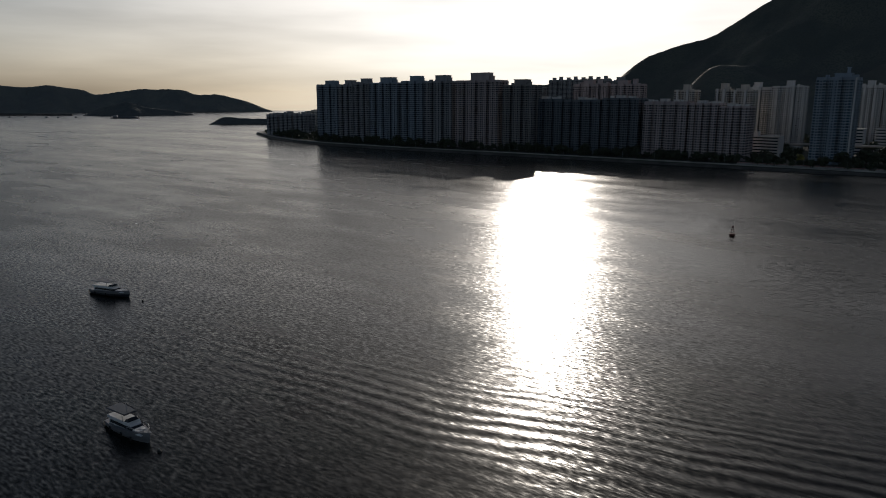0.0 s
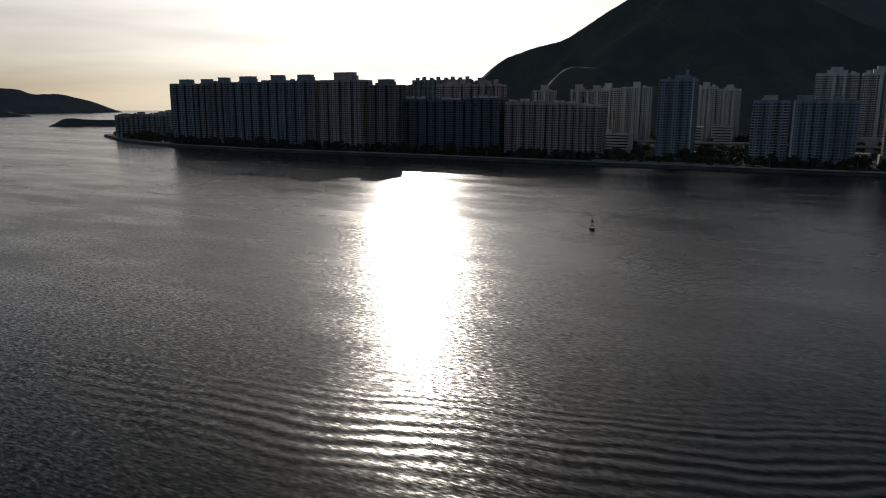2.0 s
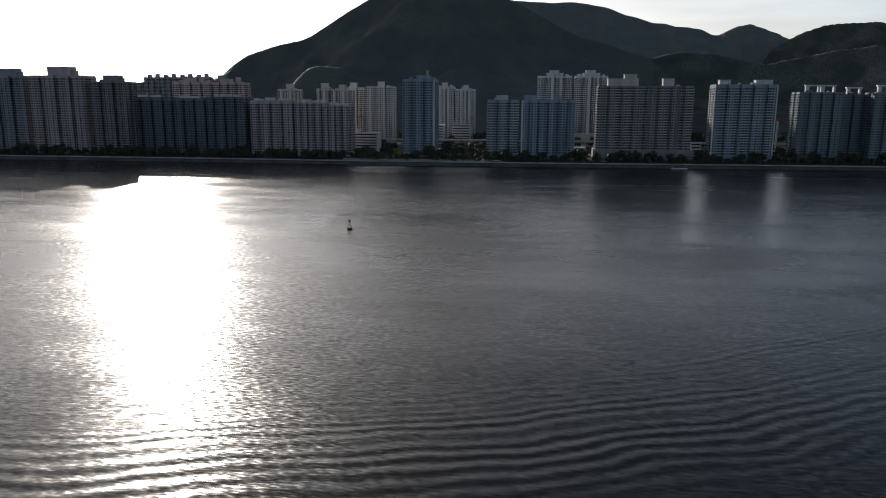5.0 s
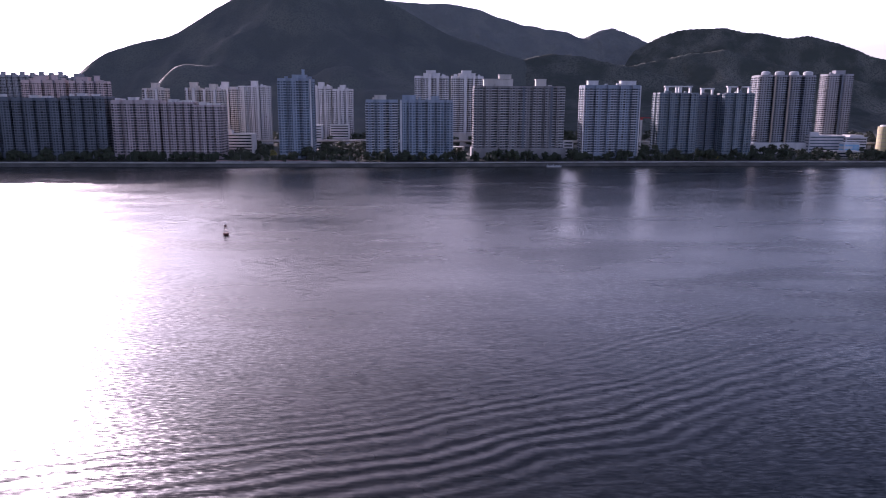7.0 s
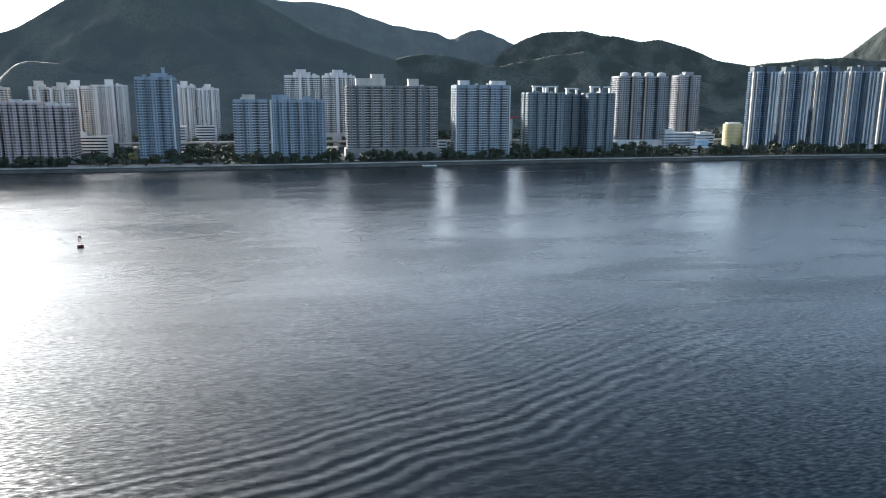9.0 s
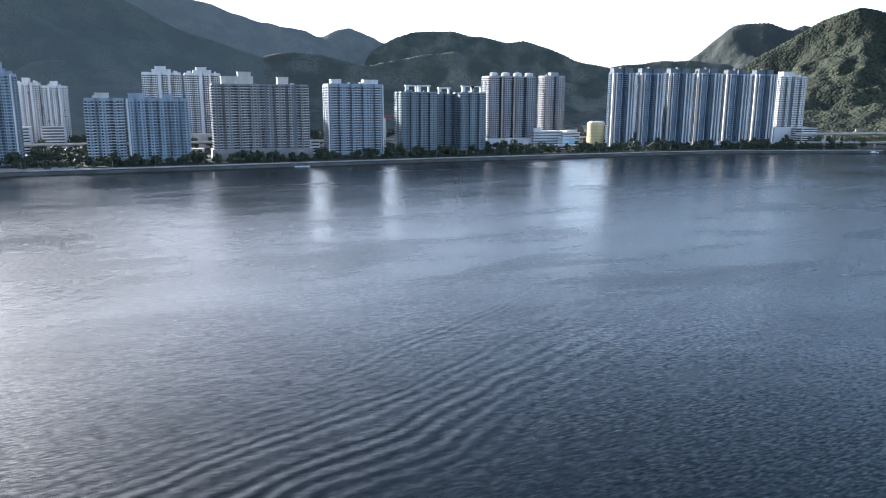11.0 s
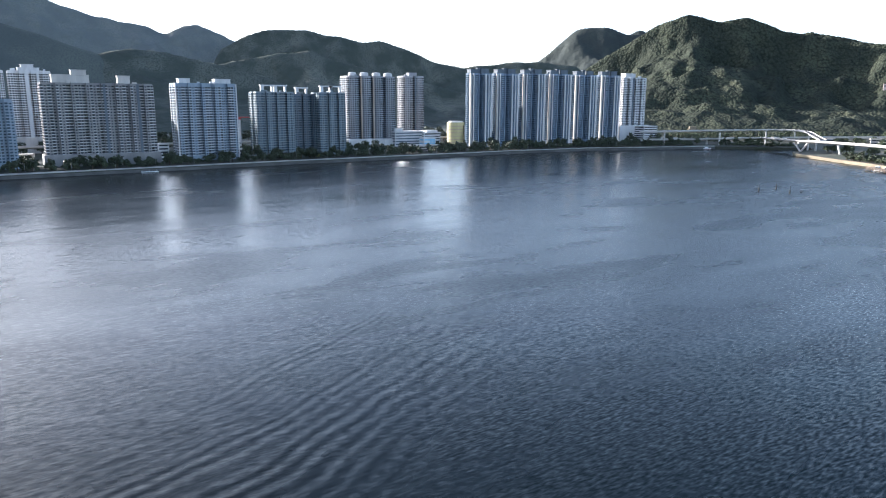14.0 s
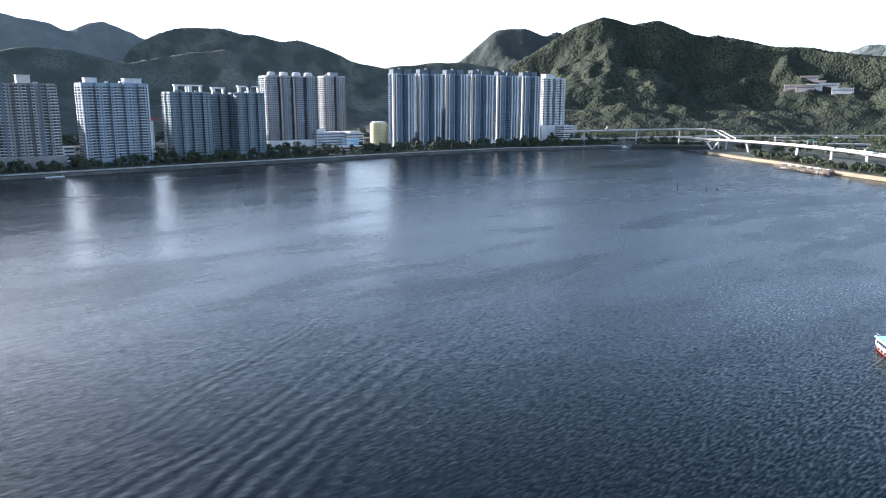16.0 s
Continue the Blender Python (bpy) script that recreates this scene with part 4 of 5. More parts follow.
for i, (vx, vy, vw) in enumerate(((1180, 700, 34), (1230, 640, 26), (1300, 560, 40), (1330, 470, 30), (1120, 560, 46), (1080, 470, 60), (1010, 400, 50), (940, 320, 40))):
    low_block("depot_building", "low pale depot building beside the road", vx, vy, vw, 16, 11 + i % 3, P[("white", "cream", "grey")[i % 3]], turn=-55)


# ---- boats, buoys and piles ----
def hull_mesh(L, W_, H, sheer=0.5, stern=0.8, keel=0.5):
    """A boat's hull along x, bow at +x."""
    bm = bmesh.new()
    rows = []
    for i in range(11):
        s = i / 10
        x = -L / 2 + L * s
        w_ = W_ / 2 * min(1, stern + s * 0.9) * (1 - max(0, (s - 0.45) / 0.55) ** 2.2)
        w_ = max(w_, 0.05)
        top = H + sheer * s * s
        rows.append([bm.verts.new(p) for p in ((x, -w_, top), (x + 0.2 * s, -w_ * 0.93, top * 0.45), (x - 0.35 * L * 0.08 * s, -w_ * 0.62, -keel * 0.6), (x - 0.06 * L * s, 0, -keel),
                                              (x - 0.35 * L * 0.08 * s, w_ * 0.62, -keel * 0.6), (x + 0.2 * s, w_ * 0.93, top * 0.45), (x, w_, top))])
    for r, q in zip(rows, rows[1:]):
        for k in range(6):
            bm.faces.new((r[k], q[k], q[k + 1], r[k + 1]))
        bm.faces.new((r[6], q[6], q[0], r[0]))
    bm.faces.new(rows[0][::-1]), bm.faces.new(rows[-1])
    bmesh.ops.recalc_face_normals(bm, faces=bm.faces[:])
    return bm


def loft(sections):
    """A closed shape through rings of equal count."""
    bm = bmesh.new()
    rings = [[bm.verts.new(p) for p in s] for s in sections]
    n = len(rings[0])
    for r, s in zip(rings, rings[1:]):
        for k in range(n):
            bm.faces.new((r[k], r[(k + 1) % n], s[(k + 1) % n], s[k]))
    bm.faces.new(rings[0][::-1]), bm.faces.new(rings[-1])
    bmesh.ops.recalc_face_normals(bm, faces=bm.faces[:])
    return bm


def cabin(x0, x1, w0, w1, z0, z1, rake_front, rake_back):
    return loft([[(x0, -w0, z0), (x1, -w0 * 0.8, z0), (x1, w0 * 0.8, z0), (x0, w0, z0)], [(x0 + rake_back, -w1, z1), (x1 - rake_front, -w1 * 0.8, z1), (x1 - rake_front, w1 * 0.8, z1), (x0 + rake_back, w1, z1)]])


def railing(path, h, mat, parent, r=0.045):
    part("rail", tube([Vector(p) + Vector((0, 0, h)) for p in path], [r] * len(path), 5), mat, parent)
    for p in path:
        part("stanchion", tube([p, Vector(p) + Vector((0, 0, h))], [r * 0.8] * 2, 5), mat, parent)


HULL_SHADE = material("grey_hull_paint", (0.22, 0.22, 0.23), 0.4, grain=0.1, stain=0.25, stain_scale=0.5)


def yacht(label, x, y, turn, L, canopy_mat, tall):
    b = empty("motor_yacht", x, y, 0, turn)
    W_ = L * 0.29
    # Hull sides get dark or grey colour for the shade they lie in.
    part("hull", hull_mesh(L, W_, 1.5, 0.8), DARK_HULL if tall else HULL_SHADE, b, smooth=False)
    part("rub_strake", hull_mesh(L * 1.005, W_ * 1.03, 1.62, 0.8, keel=-1.2), HULL_SHADE, b)
    deckhouse = part("deckhouse", cabin(-L * 0.36, L * 0.24, W_ * 0.40, W_ * 0.36, 1.4, 2.9, L * 0.10, 0.1), BOAT_WHITE, b)
    part("window_strip", cabin(-L * 0.33, L * 0.225, W_ * 0.405, W_ * 0.385, 1.95, 2.55, L * 0.04, 0.1), GLASS, deckhouse)
    part("flybridge", cabin(-L * 0.40, L * 0.12, W_ * 0.42, W_ * 0.40, 2.9, 3.35, L * 0.03, 0), BOAT_WHITE, b)
    part("windscreen", cabin(L * 0.03, L * 0.11, W_ * 0.34, W_ * 0.30, 3.35, 3.9, 0.5, 0.4), GLASS, b)
    for px in (-L * 0.37, L * 0.0):
        for py in (-W_ * 0.36, W_ * 0.36):
            part("canopy_post", tube([(px, py, 3.2), (px, py, 4.7)], [0.05, 0.05], 6), STEEL, b)
    part("canopy", cabin(-L * 0.42, L * 0.05, W_ * 0.42, W_ * 0.38, 4.7, 4.9, 0.3, 0.3), canopy_mat, b)
    part("foredeck", cabin(L * 0.2, L * 0.42, W_ * 0.36, W_ * 0.28, 1.6, 2.25, L * 0.1, 0.0), BOAT_WHITE, b)
    part("mast", tube([(-L * 0.05, 0, 4.8), (-L * 0.07, 0, 6.6)], [0.08, 0.04], 6), STEEL, b)
    part("stern_platform", boxed(-L * 0.56, -W_ * 0.36, 0.25, -L * 0.49, W_ * 0.36, 0.5, bevel=0.05), TIMBER, b)
    railing([(L * 0.14, -W_ * 0.44, 1.9), (L * 0.30, -W_ * 0.36, 2.1), (L * 0.43, -W_ * 0.16, 2.2), (L * 0.48, 0, 2.3), (L * 0.43, W_ * 0.16, 2.2), (L * 0.30, W_ * 0.36, 2.1), (L * 0.14, W_ * 0.44, 1.9)], 0.8, STEEL, b)
    for k in (-0.3, 0.0, 0.25):
        part("fender", tube([(L * k, -W_ * 0.5, 0.4), (L * k, -W_ * 0.5, 1.2)], [0.18, 0.18], 8), BLACK, b)
    return tagged(b, label, "boat")


yacht("moored motor yacht with hull coloured dark for shade and white flybridge", -246.2, 117.7, 16, 17.2, BOAT_GREY, True)
yacht("moored white motor cruiser with a grey canopy", -136.5, 66.5, 2, 14.4, DARK_HULL, False)
for bx, by in ((-229, 120), (-124.5, 66)):
    bm = bmesh.new()
    bmesh.ops.create_uvsphere(bm, u_segments=14, v_segments=9, radius=0.42, matrix=Matrix.Translation((0, 0, 0.1)))
    mb = empty("mooring_buoy", bx, by, 0)
    part("float", bm, BLACK, mb, smooth=True)
    part("ring", tube([(0.2 * math.cos(a), 0, 0.62 + 0.2 * math.sin(a)) for a in [k * 0.7 for k in range(10)]], [0.05] * 10, 5), STEEL, mb)
    tagged(mb, "dark round mooring buoy in the water", "buoy", "mooring buoys")

nav = empty("navigation_buoy", -110, 377, 0)
fl = bmesh.new()
bmesh.ops.create_cone(fl, cap_ends=True, segments=18, radius1=1.2, radius2=1.6, depth=1.6, matrix=Matrix.Translation((0, 0, 0.3)))
part("float", fl, DULL_RED, nav)
for k in range(4):
    a = math.pi / 4 + k * math.pi / 2
    part("strut", tube([(math.cos(a) * 1.1, math.sin(a) * 1.1, 1.1), (math.cos(a) * 0.35, math.sin(a) * 0.35, 4.6)], [0.09, 0.07], 6), DULL_RED, nav)
part("collar", prism([(0.75 * math.cos(radians(a)), 0.75 * math.sin(radians(a))) for a in range(0, 360, 30)], 2.7, 2.85), DULL_RED, nav)
part("cage", prism([(0.6 * math.cos(radians(a)), 0.6 * math.sin(radians(a))) for a in range(0, 360, 30)], 4.2, 5.3), DULL_RED, nav)
part("lantern", tube([(0, 0, 5.3), (0, 0, 6.0)], [0.2, 0.16], 8), BOAT_WHITE, nav)
part("topmark", tube([(0, 0, 6.0), (0, 0, 7.6)], [0.05, 0.04], 6), STEEL, nav)
tagged(nav, "dark red navigation buoy with a lattice tower", "buoy")

for bx, by, h in ((510, 376, 6.0), (535, 377, 6.5), (515, 353, 5.6)):
    pl = empty("beacon_pile", bx, by, -2)
    part("pile", tube([(0, 0, 0), (0, 0, h * 0.5 + 2)], [0.65, 0.55], 8), BLACK, pl)
    part("pole", tube([(0, 0, h * 0.5 + 2), (0, 0, h + 2)], [0.25, 0.16], 6), BLACK, pl)
    part("cap", tube([(0, 0, h + 2), (0, 0, h + 2.5)], [0.35, 0.2], 8), BLACK, pl)
    tagged(pl, "dark timber beacon pile with a thin pole", "beacon", "beacon piles")
sk = empty("sampan", 532, 354, 0, 30)
part("hull", hull_mesh(5.5, 2.2, 0.9, 0.4), DARK_HULL, sk)
part("shelter", cabin(-1.8, 1.0, 0.95, 0.8, 0.9, 2.4, 0.2, 0.2), BOAT_GREY, sk)
part("window", cabin(-1.2, 0.6, 0.97, 0.9, 1.5, 2.1, 0.1, 0.1), GLASS, sk)
tagged(sk, "small dark sampan with a grey shelter", "boat")

ferry = empty("ferry", 210.2, 112.2, 0, -139)
part("hull", hull_mesh(15, 5.2, 1.5, 0.5), BOAT_WHITE, ferry)
part("boot_stripe", hull_mesh(15.06, 5.3, 0.32, 0.1), RED, ferry)
saloon = part("saloon", cabin(-7.2, 4.2, 2.35, 2.3, 1.5, 3.4, 0.8, 0.05), BOAT_WHITE, ferry)
for k in range(7):
    for s in (-1, 1):
        part("window", boxed(-6.6 + k * 1.4, s * 2.32 - 0.09, 2.0, -5.6 + k * 1.4, s * 2.32 + 0.09, 2.9, bevel=0.03), GLASS, saloon)
part("roof", cabin(-7.6, 4.6, 2.7, 2.6, 3.4, 3.65, 0.4, 0.1), BOAT_BLUE, ferry, "pale blue roof")
for k in range(6):
    tyre = bmesh.new()
    bmesh.ops.create_cone(tyre, cap_ends=True, segments=14, radius1=0.42, radius2=0.42, depth=0.25, matrix=pose(-6 + k * 2.0, 2.62, 0.95, 90))
    part("tyre_fender", tyre, BLACK, ferry)
    tyre = bmesh.new()
    bmesh.ops.create_cone(tyre, cap_ends=True, segments=14, radius1=0.42, radius2=0.42, depth=0.25, matrix=pose(-6 + k * 2.0, -2.62, 0.95, 90))
    part("tyre_fender", tyre, BLACK, ferry)
railing([(-7.2, -2.2, 3.65), (-3, -2.2, 3.65), (1, -2.2, 3.65), (4, -2.0, 3.65)], 0.8, STEEL, ferry)
railing([(-7.2, 2.2, 3.65), (-3, 2.2, 3.65), (1, 2.2, 3.65), (4, 2.0, 3.65)], 0.8, STEEL, ferry)
tagged(ferry, "white ferry with a pale blue roof and red waterline", "boat")

barge = empty("barge", -2666, 1390, 0, 45)
part("hull", boxed(-52, -9, -1, 52, 9, 4, bevel=1.0), DARK_HULL, barge)
part("superstructure", boxed(-42, -6, 4, -28, 6, 12, bevel=0.4), P["grey"], barge)
part("cargo_heap", cabin(-24, 44, 7, 4, 4, 8, 6, 6), P["dark"], barge)
tagged(barge, "long dark barge far out on the bay", "boat")
for fx, fy, s in ((-2960, 1230, 1.0), (-2930, 1260, 0.8), (-2870, 1300, 0.7), (-3100, 1150, 0.8), (-3060, 1190, 0.6)):
    fb = empty("fishing_raft", fx, fy, 0, 40)
    part("float", boxed(-10 * s, -5 * s, -0.5, 10 * s, 5 * s, 1.5), DARK_HULL, fb)
    part("hut", boxed(-5 * s, -3 * s, 1.5, 3 * s, 3 * s, 5.5), P["dark"], fb)
    tagged(fb, "small dark raft with a hut far out", "boat", "far rafts")
slip = empty("moored_launch", 932, 746, 0, -28)
part("hull", hull_mesh(13, 3.6, 1.2, 0.6), BOAT_WHITE, slip)
part("deckhouse", cabin(-4, 2, 1.3, 1.1, 1.2, 3.2, 0.5, 0.1), BOAT_WHITE, slip)
part("stripe", hull_mesh(13.1, 3.7, 0.5, 0.1), RED, slip)
tagged(slip, "white launch moored at the seawall", "boat")

# jetty with moored work boats
jd = Vector((735 - 779, 344 - 421, 0))
jetty = empty("jetty", 772, 425, 0, math.degrees(math.atan2(jd.y, jd.x)))
JL = jd.length
part("deck", boxed(0, -3, 3.2, JL, 3, 3.7), TIMBER, jetty)
for i in range(13):
    for s in (-2.6, 2.6):
        part("post", tube([(i * JL / 12, s, -2), (i * JL / 12, s, 4.6)], [0.32, 0.28], 6), TIMBER, jetty)
for z in (1.2, 2.3):
    part("waling", boxed(0, -2.95, z, JL, -2.75, z + 0.35), TIMBER, jetty)
part("gangway", boxed(JL * 0.4, 3, 3.3, JL * 0.44, 26, 3.6), TIMBER, jetty)
tagged(jetty, "dark timber jetty on piles by the quay", "jetty")
ju = jd.normalized()
jn = Vector((-ju.y, ju.x, 0))
for k, (s, o_, mat_) in enumerate(((8, 8, BOAT_WHITE), (22, 8, BOAT_WHITE), (36, 8.5, P["yellow"]), (50, 8, BOAT_WHITE), (64, 8.5, BOAT_WHITE), (78, 8, P["grey"]))):
    c = Vector((772, 425, 0)) + ju * s + jn * (o_ - 2.6)
    wb = empty("work_boat", c.x, c.y, 0, math.degrees(math.atan2(ju.y, ju.x)))
    part("hull", hull_mesh(11, 3.4, 1.5, 0.6), DARK_HULL if k % 2 else BOAT_WHITE, wb)
    part("wheelhouse", cabin(-3.5, 2.2, 1.3, 1.15, 1.5, 5.2, 0.5, 0.2), mat_, wb)
    part("window_strip", cabin(-3.0, 2.0, 1.32, 1.24, 3.6, 4.5, 0.3, 0.1), GLASS, wb)
    tagged(wb, "small work boat moored along the jetty", "boat", "jetty boats")


# ---- trees ----
def tree(seed, h, spread, leaf, name="tree"):
    """A trunk with limbs under a crown of loose leaf clumps."""
    rng = random.Random(seed)
    t = empty(name, 0, 0, -500 - seed * 40)
    tr = tube([(0, 0, -0.6), (rng.uniform(-.2, .2), rng.uniform(-.2, .2), h * 0.3), (rng.uniform(-.5, .5), rng.uniform(-.5, .5), h * 0.72)], [h * 0.035, h * 0.026, h * 0.01], 7)
    for k in range(5):
        a = k * 1.256 + rng.uniform(-.4, .4)
        z = h * rng.uniform(0.25, 0.45)
        e = (math.cos(a) * spread * 0.6, math.sin(a) * spread * 0.6, z + h * rng.uniform(0.15, 0.35))
        limb = tube([(0, 0, z), (e[0] * 0.5, e[1] * 0.5, z + (e[2] - z) * 0.65), e], [h * 0.014, h * 0.01, h * 0.005], 5)
        tmp = bpy.data.meshes.new("limb")
        limb.to_mesh(tmp)
        limb.free()
        tr.from_mesh(tmp)
        bpy.data.meshes.remove(tmp)
    part("trunk", tr, BARK, t)
    V, F = [], []
    for k in range(14):
        a, u = rng.uniform(0, 6.283), rng.random() ** 0.5
        c = Vector((math.cos(a) * u * spread * 0.75, math.sin(a) * u * spread * 0.75, h * (0.26 + 0.56 * rng.random() * (1 - 0.55 * u * u) + 0.06)))
        r = spread * rng.uniform(0.28, 0.48)
        for _ in range(26):
            d = Vector((rng.gauss(0, 1), rng.gauss(0, 1), rng.gauss(0, 0.8))).normalized()
            p = c + d * r * rng.uniform(0.45, 1.0)
            n_ = (d + Vector((rng.uniform(-.7, .7), rng.uniform(-.7, .7), rng.uniform(-.2, .9)))).normalized()
            s = rng.uniform(0.5, 1.05) * (0.5 + h * 0.05)
            q1 = n_.orthogonal().normalized()
            q2 = n_.cross(q1)
            i = len(V)
            V += [p - q1 * s, p - q2 * s * 0.7, p + q1 * s, p + q2 * s * 0.7]
            F.append((i, i + 1, i + 2, i + 3))
    me = bpy.data.meshes.new("crown")
    me.from_pydata([tuple(v) for v in V], [], F)
    mesh_part("crown", me, leaf, t)
    return t


def shore_y(x):
    for (ax, ay), (bx, by) in zip(SHORE, SHORE[1:]):
        if ax <= x <= bx:
            return ay + (by - ay) * (x - ax) / (bx - ax)
    return 780


KINDS = [tree(1, 8, 4.0, LEAF), tree(2, 9.5, 3.6, LEAF), tree(3, 7, 4.2, LEAF), tree(4, 12, 5.0, LEAF), tree(5, 16, 6.5, LEAF)]
bloom = tree(6, 9, 4.5, FLOWER)
rt = random.Random(11)
feet = []                      # ground taken up by buildings
for ob in list(scene.objects):
    if ob.parent is None and ob.type == "EMPTY" and ob.name.split(".")[0] in ("apartment_tower", "school_building", "low_building", "hall_building", "office_building", "community_hall", "pavilion",
                                                                              "car_park", "drum_building", "podium_building", "shed", "house"):
        w_ = [c for c in ob.children if c.name.split(".")[0] in ("wall", "podium")]
        for c in w_:
            xs = [v[0] for v in c.bound_box]
            ys = [v[1] for v in c.bound_box]
            bx, by = ob.matrix_basis.translation[:2]
            feet.append((bx + min(xs) - 2, by + min(ys) - 2, bx + max(xs) + 2, by + max(ys) + 2))


def clear(x, y):
    return not any(a < x < c and b < y < d for a, b, c, d in feet)


def plant(kind, x, y, z, s, label, group):
    if clear(x, y):
        m = pose(x, y, z, 0, 0, rt.uniform(0, 360)) @ Matrix.Diagonal((s, s, s * rt.uniform(0.9, 1.12), 1))
        t = copy_thing(kind, m)
        t.matrix_basis = m
        tagged(t, label, "tree", group)


def wood(name, label, spots):
    """Many trees that nobody could count, as one mesh: (kind, x, y, z, scale)."""
    V, F, M, n = [], [], [], 0
    for kind, x, y, z, s in spots:
        if not clear(x, y):
            continue
        a = rt.uniform(0, 6.283)
        turn = np.array([[math.cos(a), -math.sin(a), 0], [math.sin(a), math.cos(a), 0], [0, 0, 1]]) * s
        for k, ob in enumerate(sorted(kind.children, key=lambda o: o.name)):
            me = ob.data
            v = np.empty(len(me.vertices) * 3)
            me.vertices.foreach_get("co", v)
            V.append(v.reshape(-1, 3) @ turn.T + np.array((x, y, z)))
            F += [tuple(i + n for i in p.vertices) for p in me.polygons]
            M += [0 if ob.name.startswith("crown") else 1] * len(me.polygons)
            n += len(me.vertices)
    me = bpy.data.meshes.new(name)
    me.from_pydata(np.concatenate(V).tolist(), [], F)
    ob = mesh_part(name, me, LEAF)
    me.materials.append(BARK)
    me.polygons.foreach_set("material_index", M)
    return tagged(ob, label, "trees", kind="stuff")


x = -1200.0
belt = []
while x < 925:
    sy = shore_y(x)
    if rt.random() < 0.9:
        plant(KINDS[rt.randrange(4)], x + rt.uniform(-4, 4), sy + rt.uniform(12, 20), 3.6, rt.uniform(0.6, 0.95), "dark green street tree on the waterfront", "waterfront trees")
    for row in (24, 31, 38, 46):
        belt.append((KINDS[rt.randrange(4)], x + rt.uniform(-6, 6), sy + row + rt.uniform(-3, 4), 3.6, rt.uniform(0.5, 1.5)))
    x += rt.uniform(9, 14)
wood("tree_belt", "dark green belt of trees along the waterfront", belt)
city = []
for _ in range(420):
    x = rt.uniform(-1150, 950)
    city.append((KINDS[3 + rt.randrange(2)], x, shore_y(x) + rt.uniform(55, 190), 3.6, rt.uniform(0.7, 1.2)))
for _ in range(30):
    city.append((KINDS[3 + rt.randrange(2)], rt.uniform(-132, -84), rt.uniform(845, 960), 3.6, rt.uniform(0.8, 1.2)))
for _ in range(330):
    city.append((KINDS[4], rt.uniform(-330, 980), rt.uniform(1020, 1300), 3.6, rt.uniform(0.9, 1.5)))
wood("city_trees", "tall dark trees between the apartment buildings", city)
for _ in range(120):
    s = rt.random() * (len(QUAY) - 4) + 1
    i = int(s)
    a, b = Vector((*QUAY[i], 0)), Vector((*QUAY[i + 1], 0))
    d = (b - a).normalized()
    p = a.lerp(b, s - i) + Vector((-d.y, d.x, 0)) * rt.uniform(5, 24)
    plant(KINDS[rt.randrange(4)], p.x, p.y, 3.6, rt.uniform(0.5, 1.15), "green bank tree above the quay wall", "bank trees")
foot = []
for _ in range(620):
    px, py = rt.uniform(950, 1480), rt.uniform(300, 990)
    if px < 1160 and 585 < py < 735 or px < 1000 and py < 600 and px < 760 + (py - 300) * 0.65:
        continue
    foot.append((KINDS[3 + rt.randrange(2)], px, py, 3.6, rt.uniform(0.6, 1.1)))
for _ in range(60):
    u = rt.random()
    foot.append((KINDS[rt.randrange(4)], 965 + 70 * u + rt.uniform(2, 20), 733 - 65 * u + rt.uniform(4, 22), 3.6, rt.uniform(0.5, 0.9)))
wood("hill_foot_trees", "dark green trees along the hill foot and roads", foot)
for fx, fy, s in ((-178, 826, 1.2), (-165, 815, 0.7), (-22, 806, 0.55), (-8, 805, 0.5), (4, 806, 0.5), (330, 832, 0.6)):
    plant(bloom, fx, fy, 3.6, s, "yellow flowering tree on the waterfront", "flowering trees")
for k in (*KINDS, bloom):
    for o_ in (*k.children_recursive, k):
        bpy.data.objects.remove(o_)


# ---- small things on the promenade ----
BLOSSOM = material("pink_and_red_flowers", (0.30, 0.12, 0.12), 0.8, grain=0.3, grain_scale=1.5, second=(0.36, 0.30, 0.26), stain_scale=0.4, island=0.5)
rb = random.Random(5)
for x0, x1, y0 in ((-232, -196, 788), (-194, -160, 789), (-158, -110, 790), (-104, -84, 791)):
    bed = empty("flower_bed", (x0 + x1) / 2, y0, 4.0)
    part("kerb", boxed(-(x1 - x0) / 2, 0, -0.6, (x1 - x0) / 2, 5, 0.6, bevel=0.1), CONCRETE, bed)
    cs = []
    for _ in range(int((x1 - x0) * 5)):
        fx, fy, s = rb.uniform(-(x1 - x0) / 2 + 0.5, (x1 - x0) / 2 - 0.5), rb.uniform(0.4, 4.6), rb.uniform(0.3, 0.6)
        cs.append([(fx - s, fy - s, 0.5), (fx + s, fy - s, 0.5), (fx + s, fy + s, 0.5), (fx - s, fy + s, 0.5), (fx - s * .5, fy - s * .5, 0.6 + s * 1.6), (fx + s * .5, fy - s * .5, 0.6 + s * 1.6),
                   (fx + s * .5, fy + s * .5, 0.6 + s * 1.6), (fx - s * .5, fy + s * .5, 0.6 + s * 1.6)])
    quads("blossom", np.array(cs), BLOSSOM, bed)
    tagged(bed, "raised bed of pink and red flowers", "flower bed", "flower beds")
lamp = empty("street_lamp", 0, 0, -900)
part("post", tube([(0, 0, 0), (0, 0, 7.5)], [0.12, 0.08], 8), STEEL, lamp)
part("arm", tube([(0, 0, 7.4), (0, -0.8, 7.8), (0, -1.6, 7.8)], [0.07, 0.06, 0.05], 6), STEEL, lamp)
part("lantern", boxed(-0.18, -2.1, 7.68, 0.18, -1.5, 7.86, bevel=0.04), STEEL, lamp)
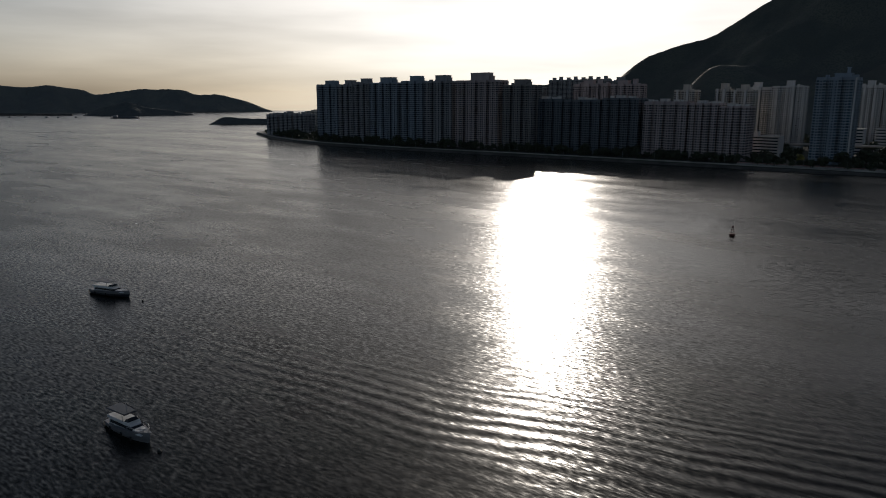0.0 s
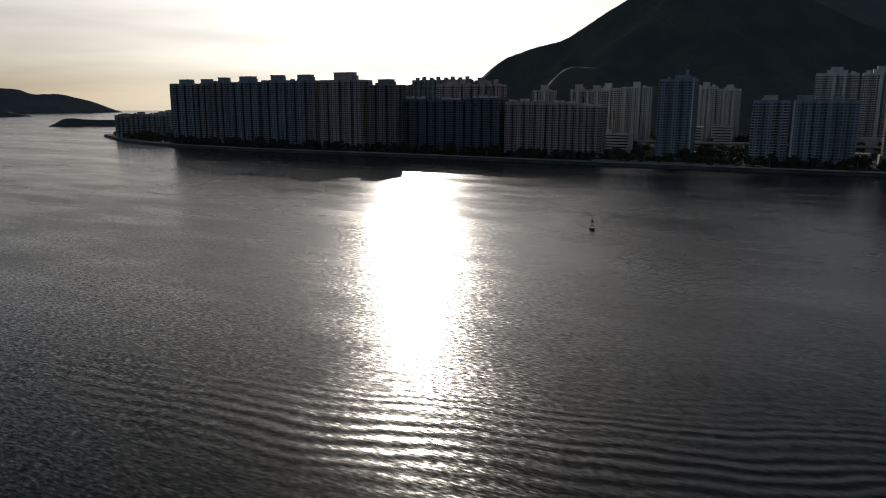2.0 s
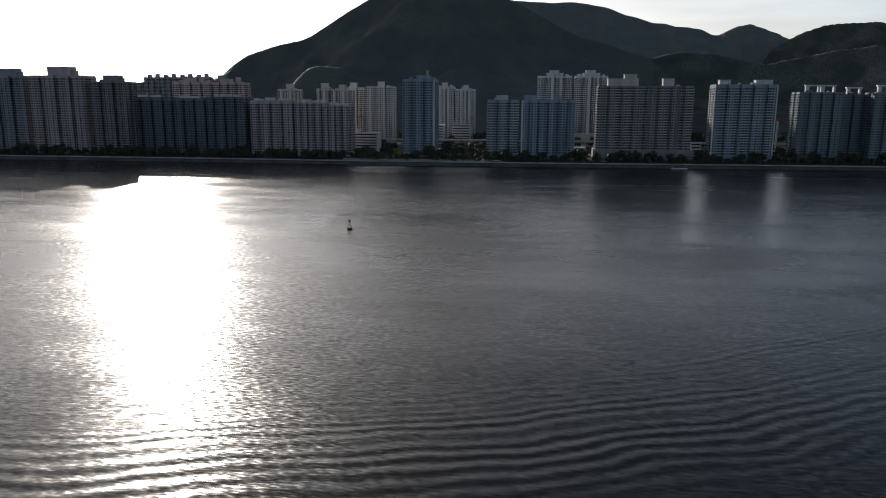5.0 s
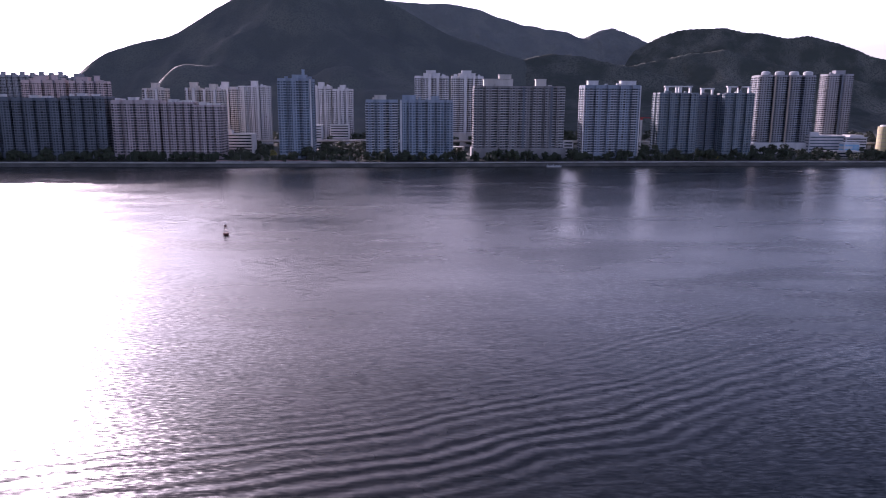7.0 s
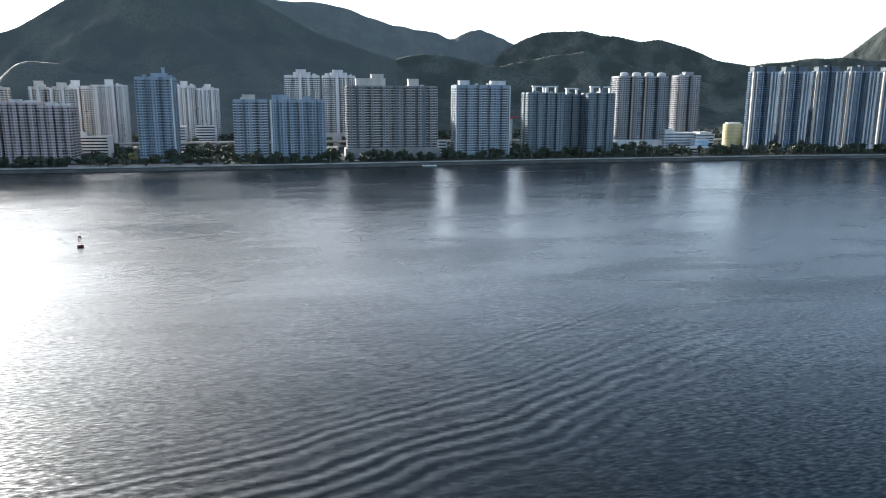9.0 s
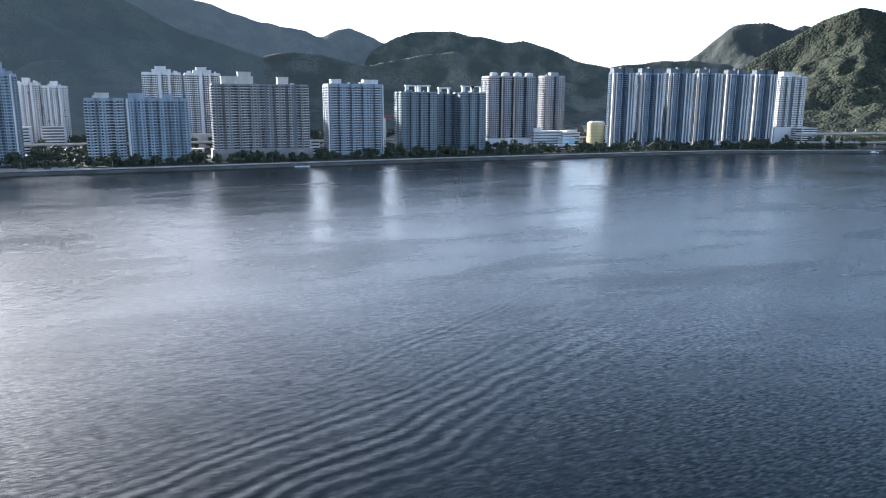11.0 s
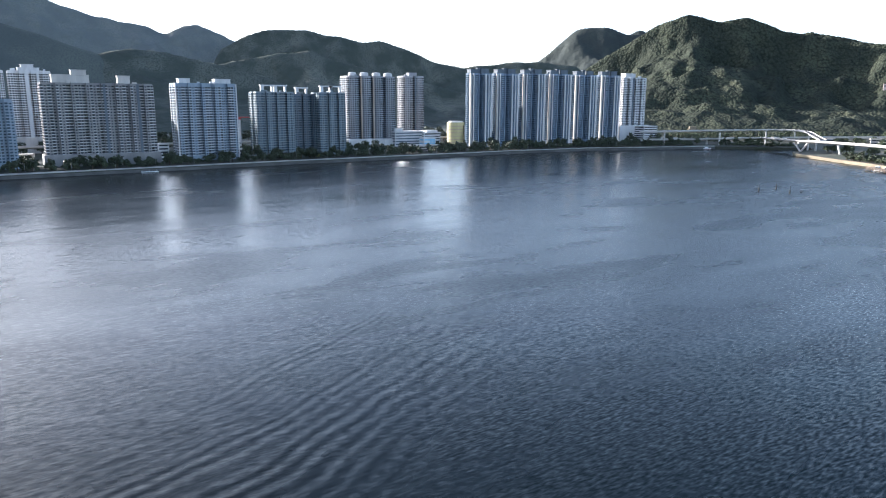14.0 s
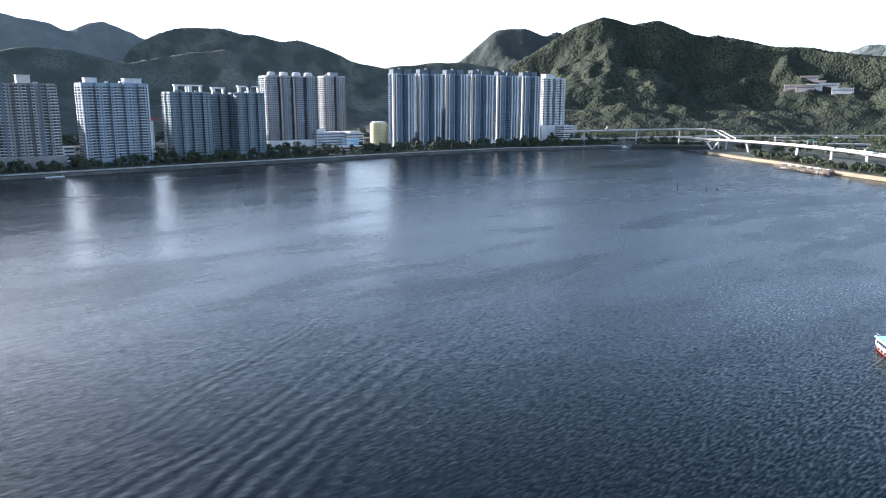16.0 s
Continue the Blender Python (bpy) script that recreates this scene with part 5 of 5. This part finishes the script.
tagged(lamp, "grey steel lamp post on the promenade", "street lamp", "promenade lamps")
x = -1000.0
while x < 900:
    copy_thing(lamp, pose(x, shore_y(x) + 4.5, 4.3))
    x += 38
for o_ in (*lamp.children_recursive, lamp):
    bpy.data.objects.remove(o_)
pontoon = empty("pontoon", 132, 784, 0, 5)
part("deck", boxed(-8, -2, 0.2, 8, 1, 1.0, bevel=0.1), BOAT_WHITE, pontoon)
for px in (-7, 0, 7):
    part("pile", tube([(px, 1.2, -2), (px, 1.2, 2.6)], [0.25, 0.25], 8), STEEL, pontoon)
tagged(pontoon, "white floating landing pontoon at the seawall", "pontoon")


# vehicles on the river bridge and the flyover
def car(x, y, z, turn, paint, long):
    v = empty("van" if long > 5 else "car", x, y, z, turn)
    h = 1.0 if long < 5 else 1.5
    part("body", cabin(-long / 2, long / 2, 0.9, 0.88, 0.35, h, 0.15, 0.1), paint, v)
    part("roof", cabin(-long * 0.38, long * 0.25, 0.82, 0.7, h, h + 0.65, 0.6, 0.35), GLASS, v)
    for wx in (-long * 0.3, long * 0.3):
        for wy in (-0.85, 0.85):
            wheel = bmesh.new()
            bmesh.ops.create_cone(wheel, cap_ends=True, segments=12, radius1=0.33, radius2=0.33, depth=0.22, matrix=pose(wx, wy, 0.33, 90))
            part("wheel", wheel, BLACK, v)
    return tagged(v, "small car on the road bridge" if long < 5 else "pale delivery van on the road bridge", "vehicle", "bridge traffic")


line = [(938, 545), (902, 458), (853, 386), (807, 330)]
for k, (s, paint, long) in enumerate(((0.3, "white", 4.4), (0.9, "grey", 4.2), (1.25, "white", 6.5), (1.7, "dark", 4.4), (2.2, "white", 4.4), (2.6, "skyblue", 6.2))):
    i = int(s)
    (ax, ay), (bx, by) = line[i], line[i + 1]
    u = s - i
    side_ = 3.2 if k % 2 else -3.2
    L = math.hypot(bx - ax, by - ay)
    car(ax + (bx - ax) * u - (by - ay) / L * side_, ay + (by - ay) * u + (bx - ax) / L * side_, 18.25 - 0.25 * s, math.degrees(math.atan2(by - ay, bx - ax)), P[paint], long)
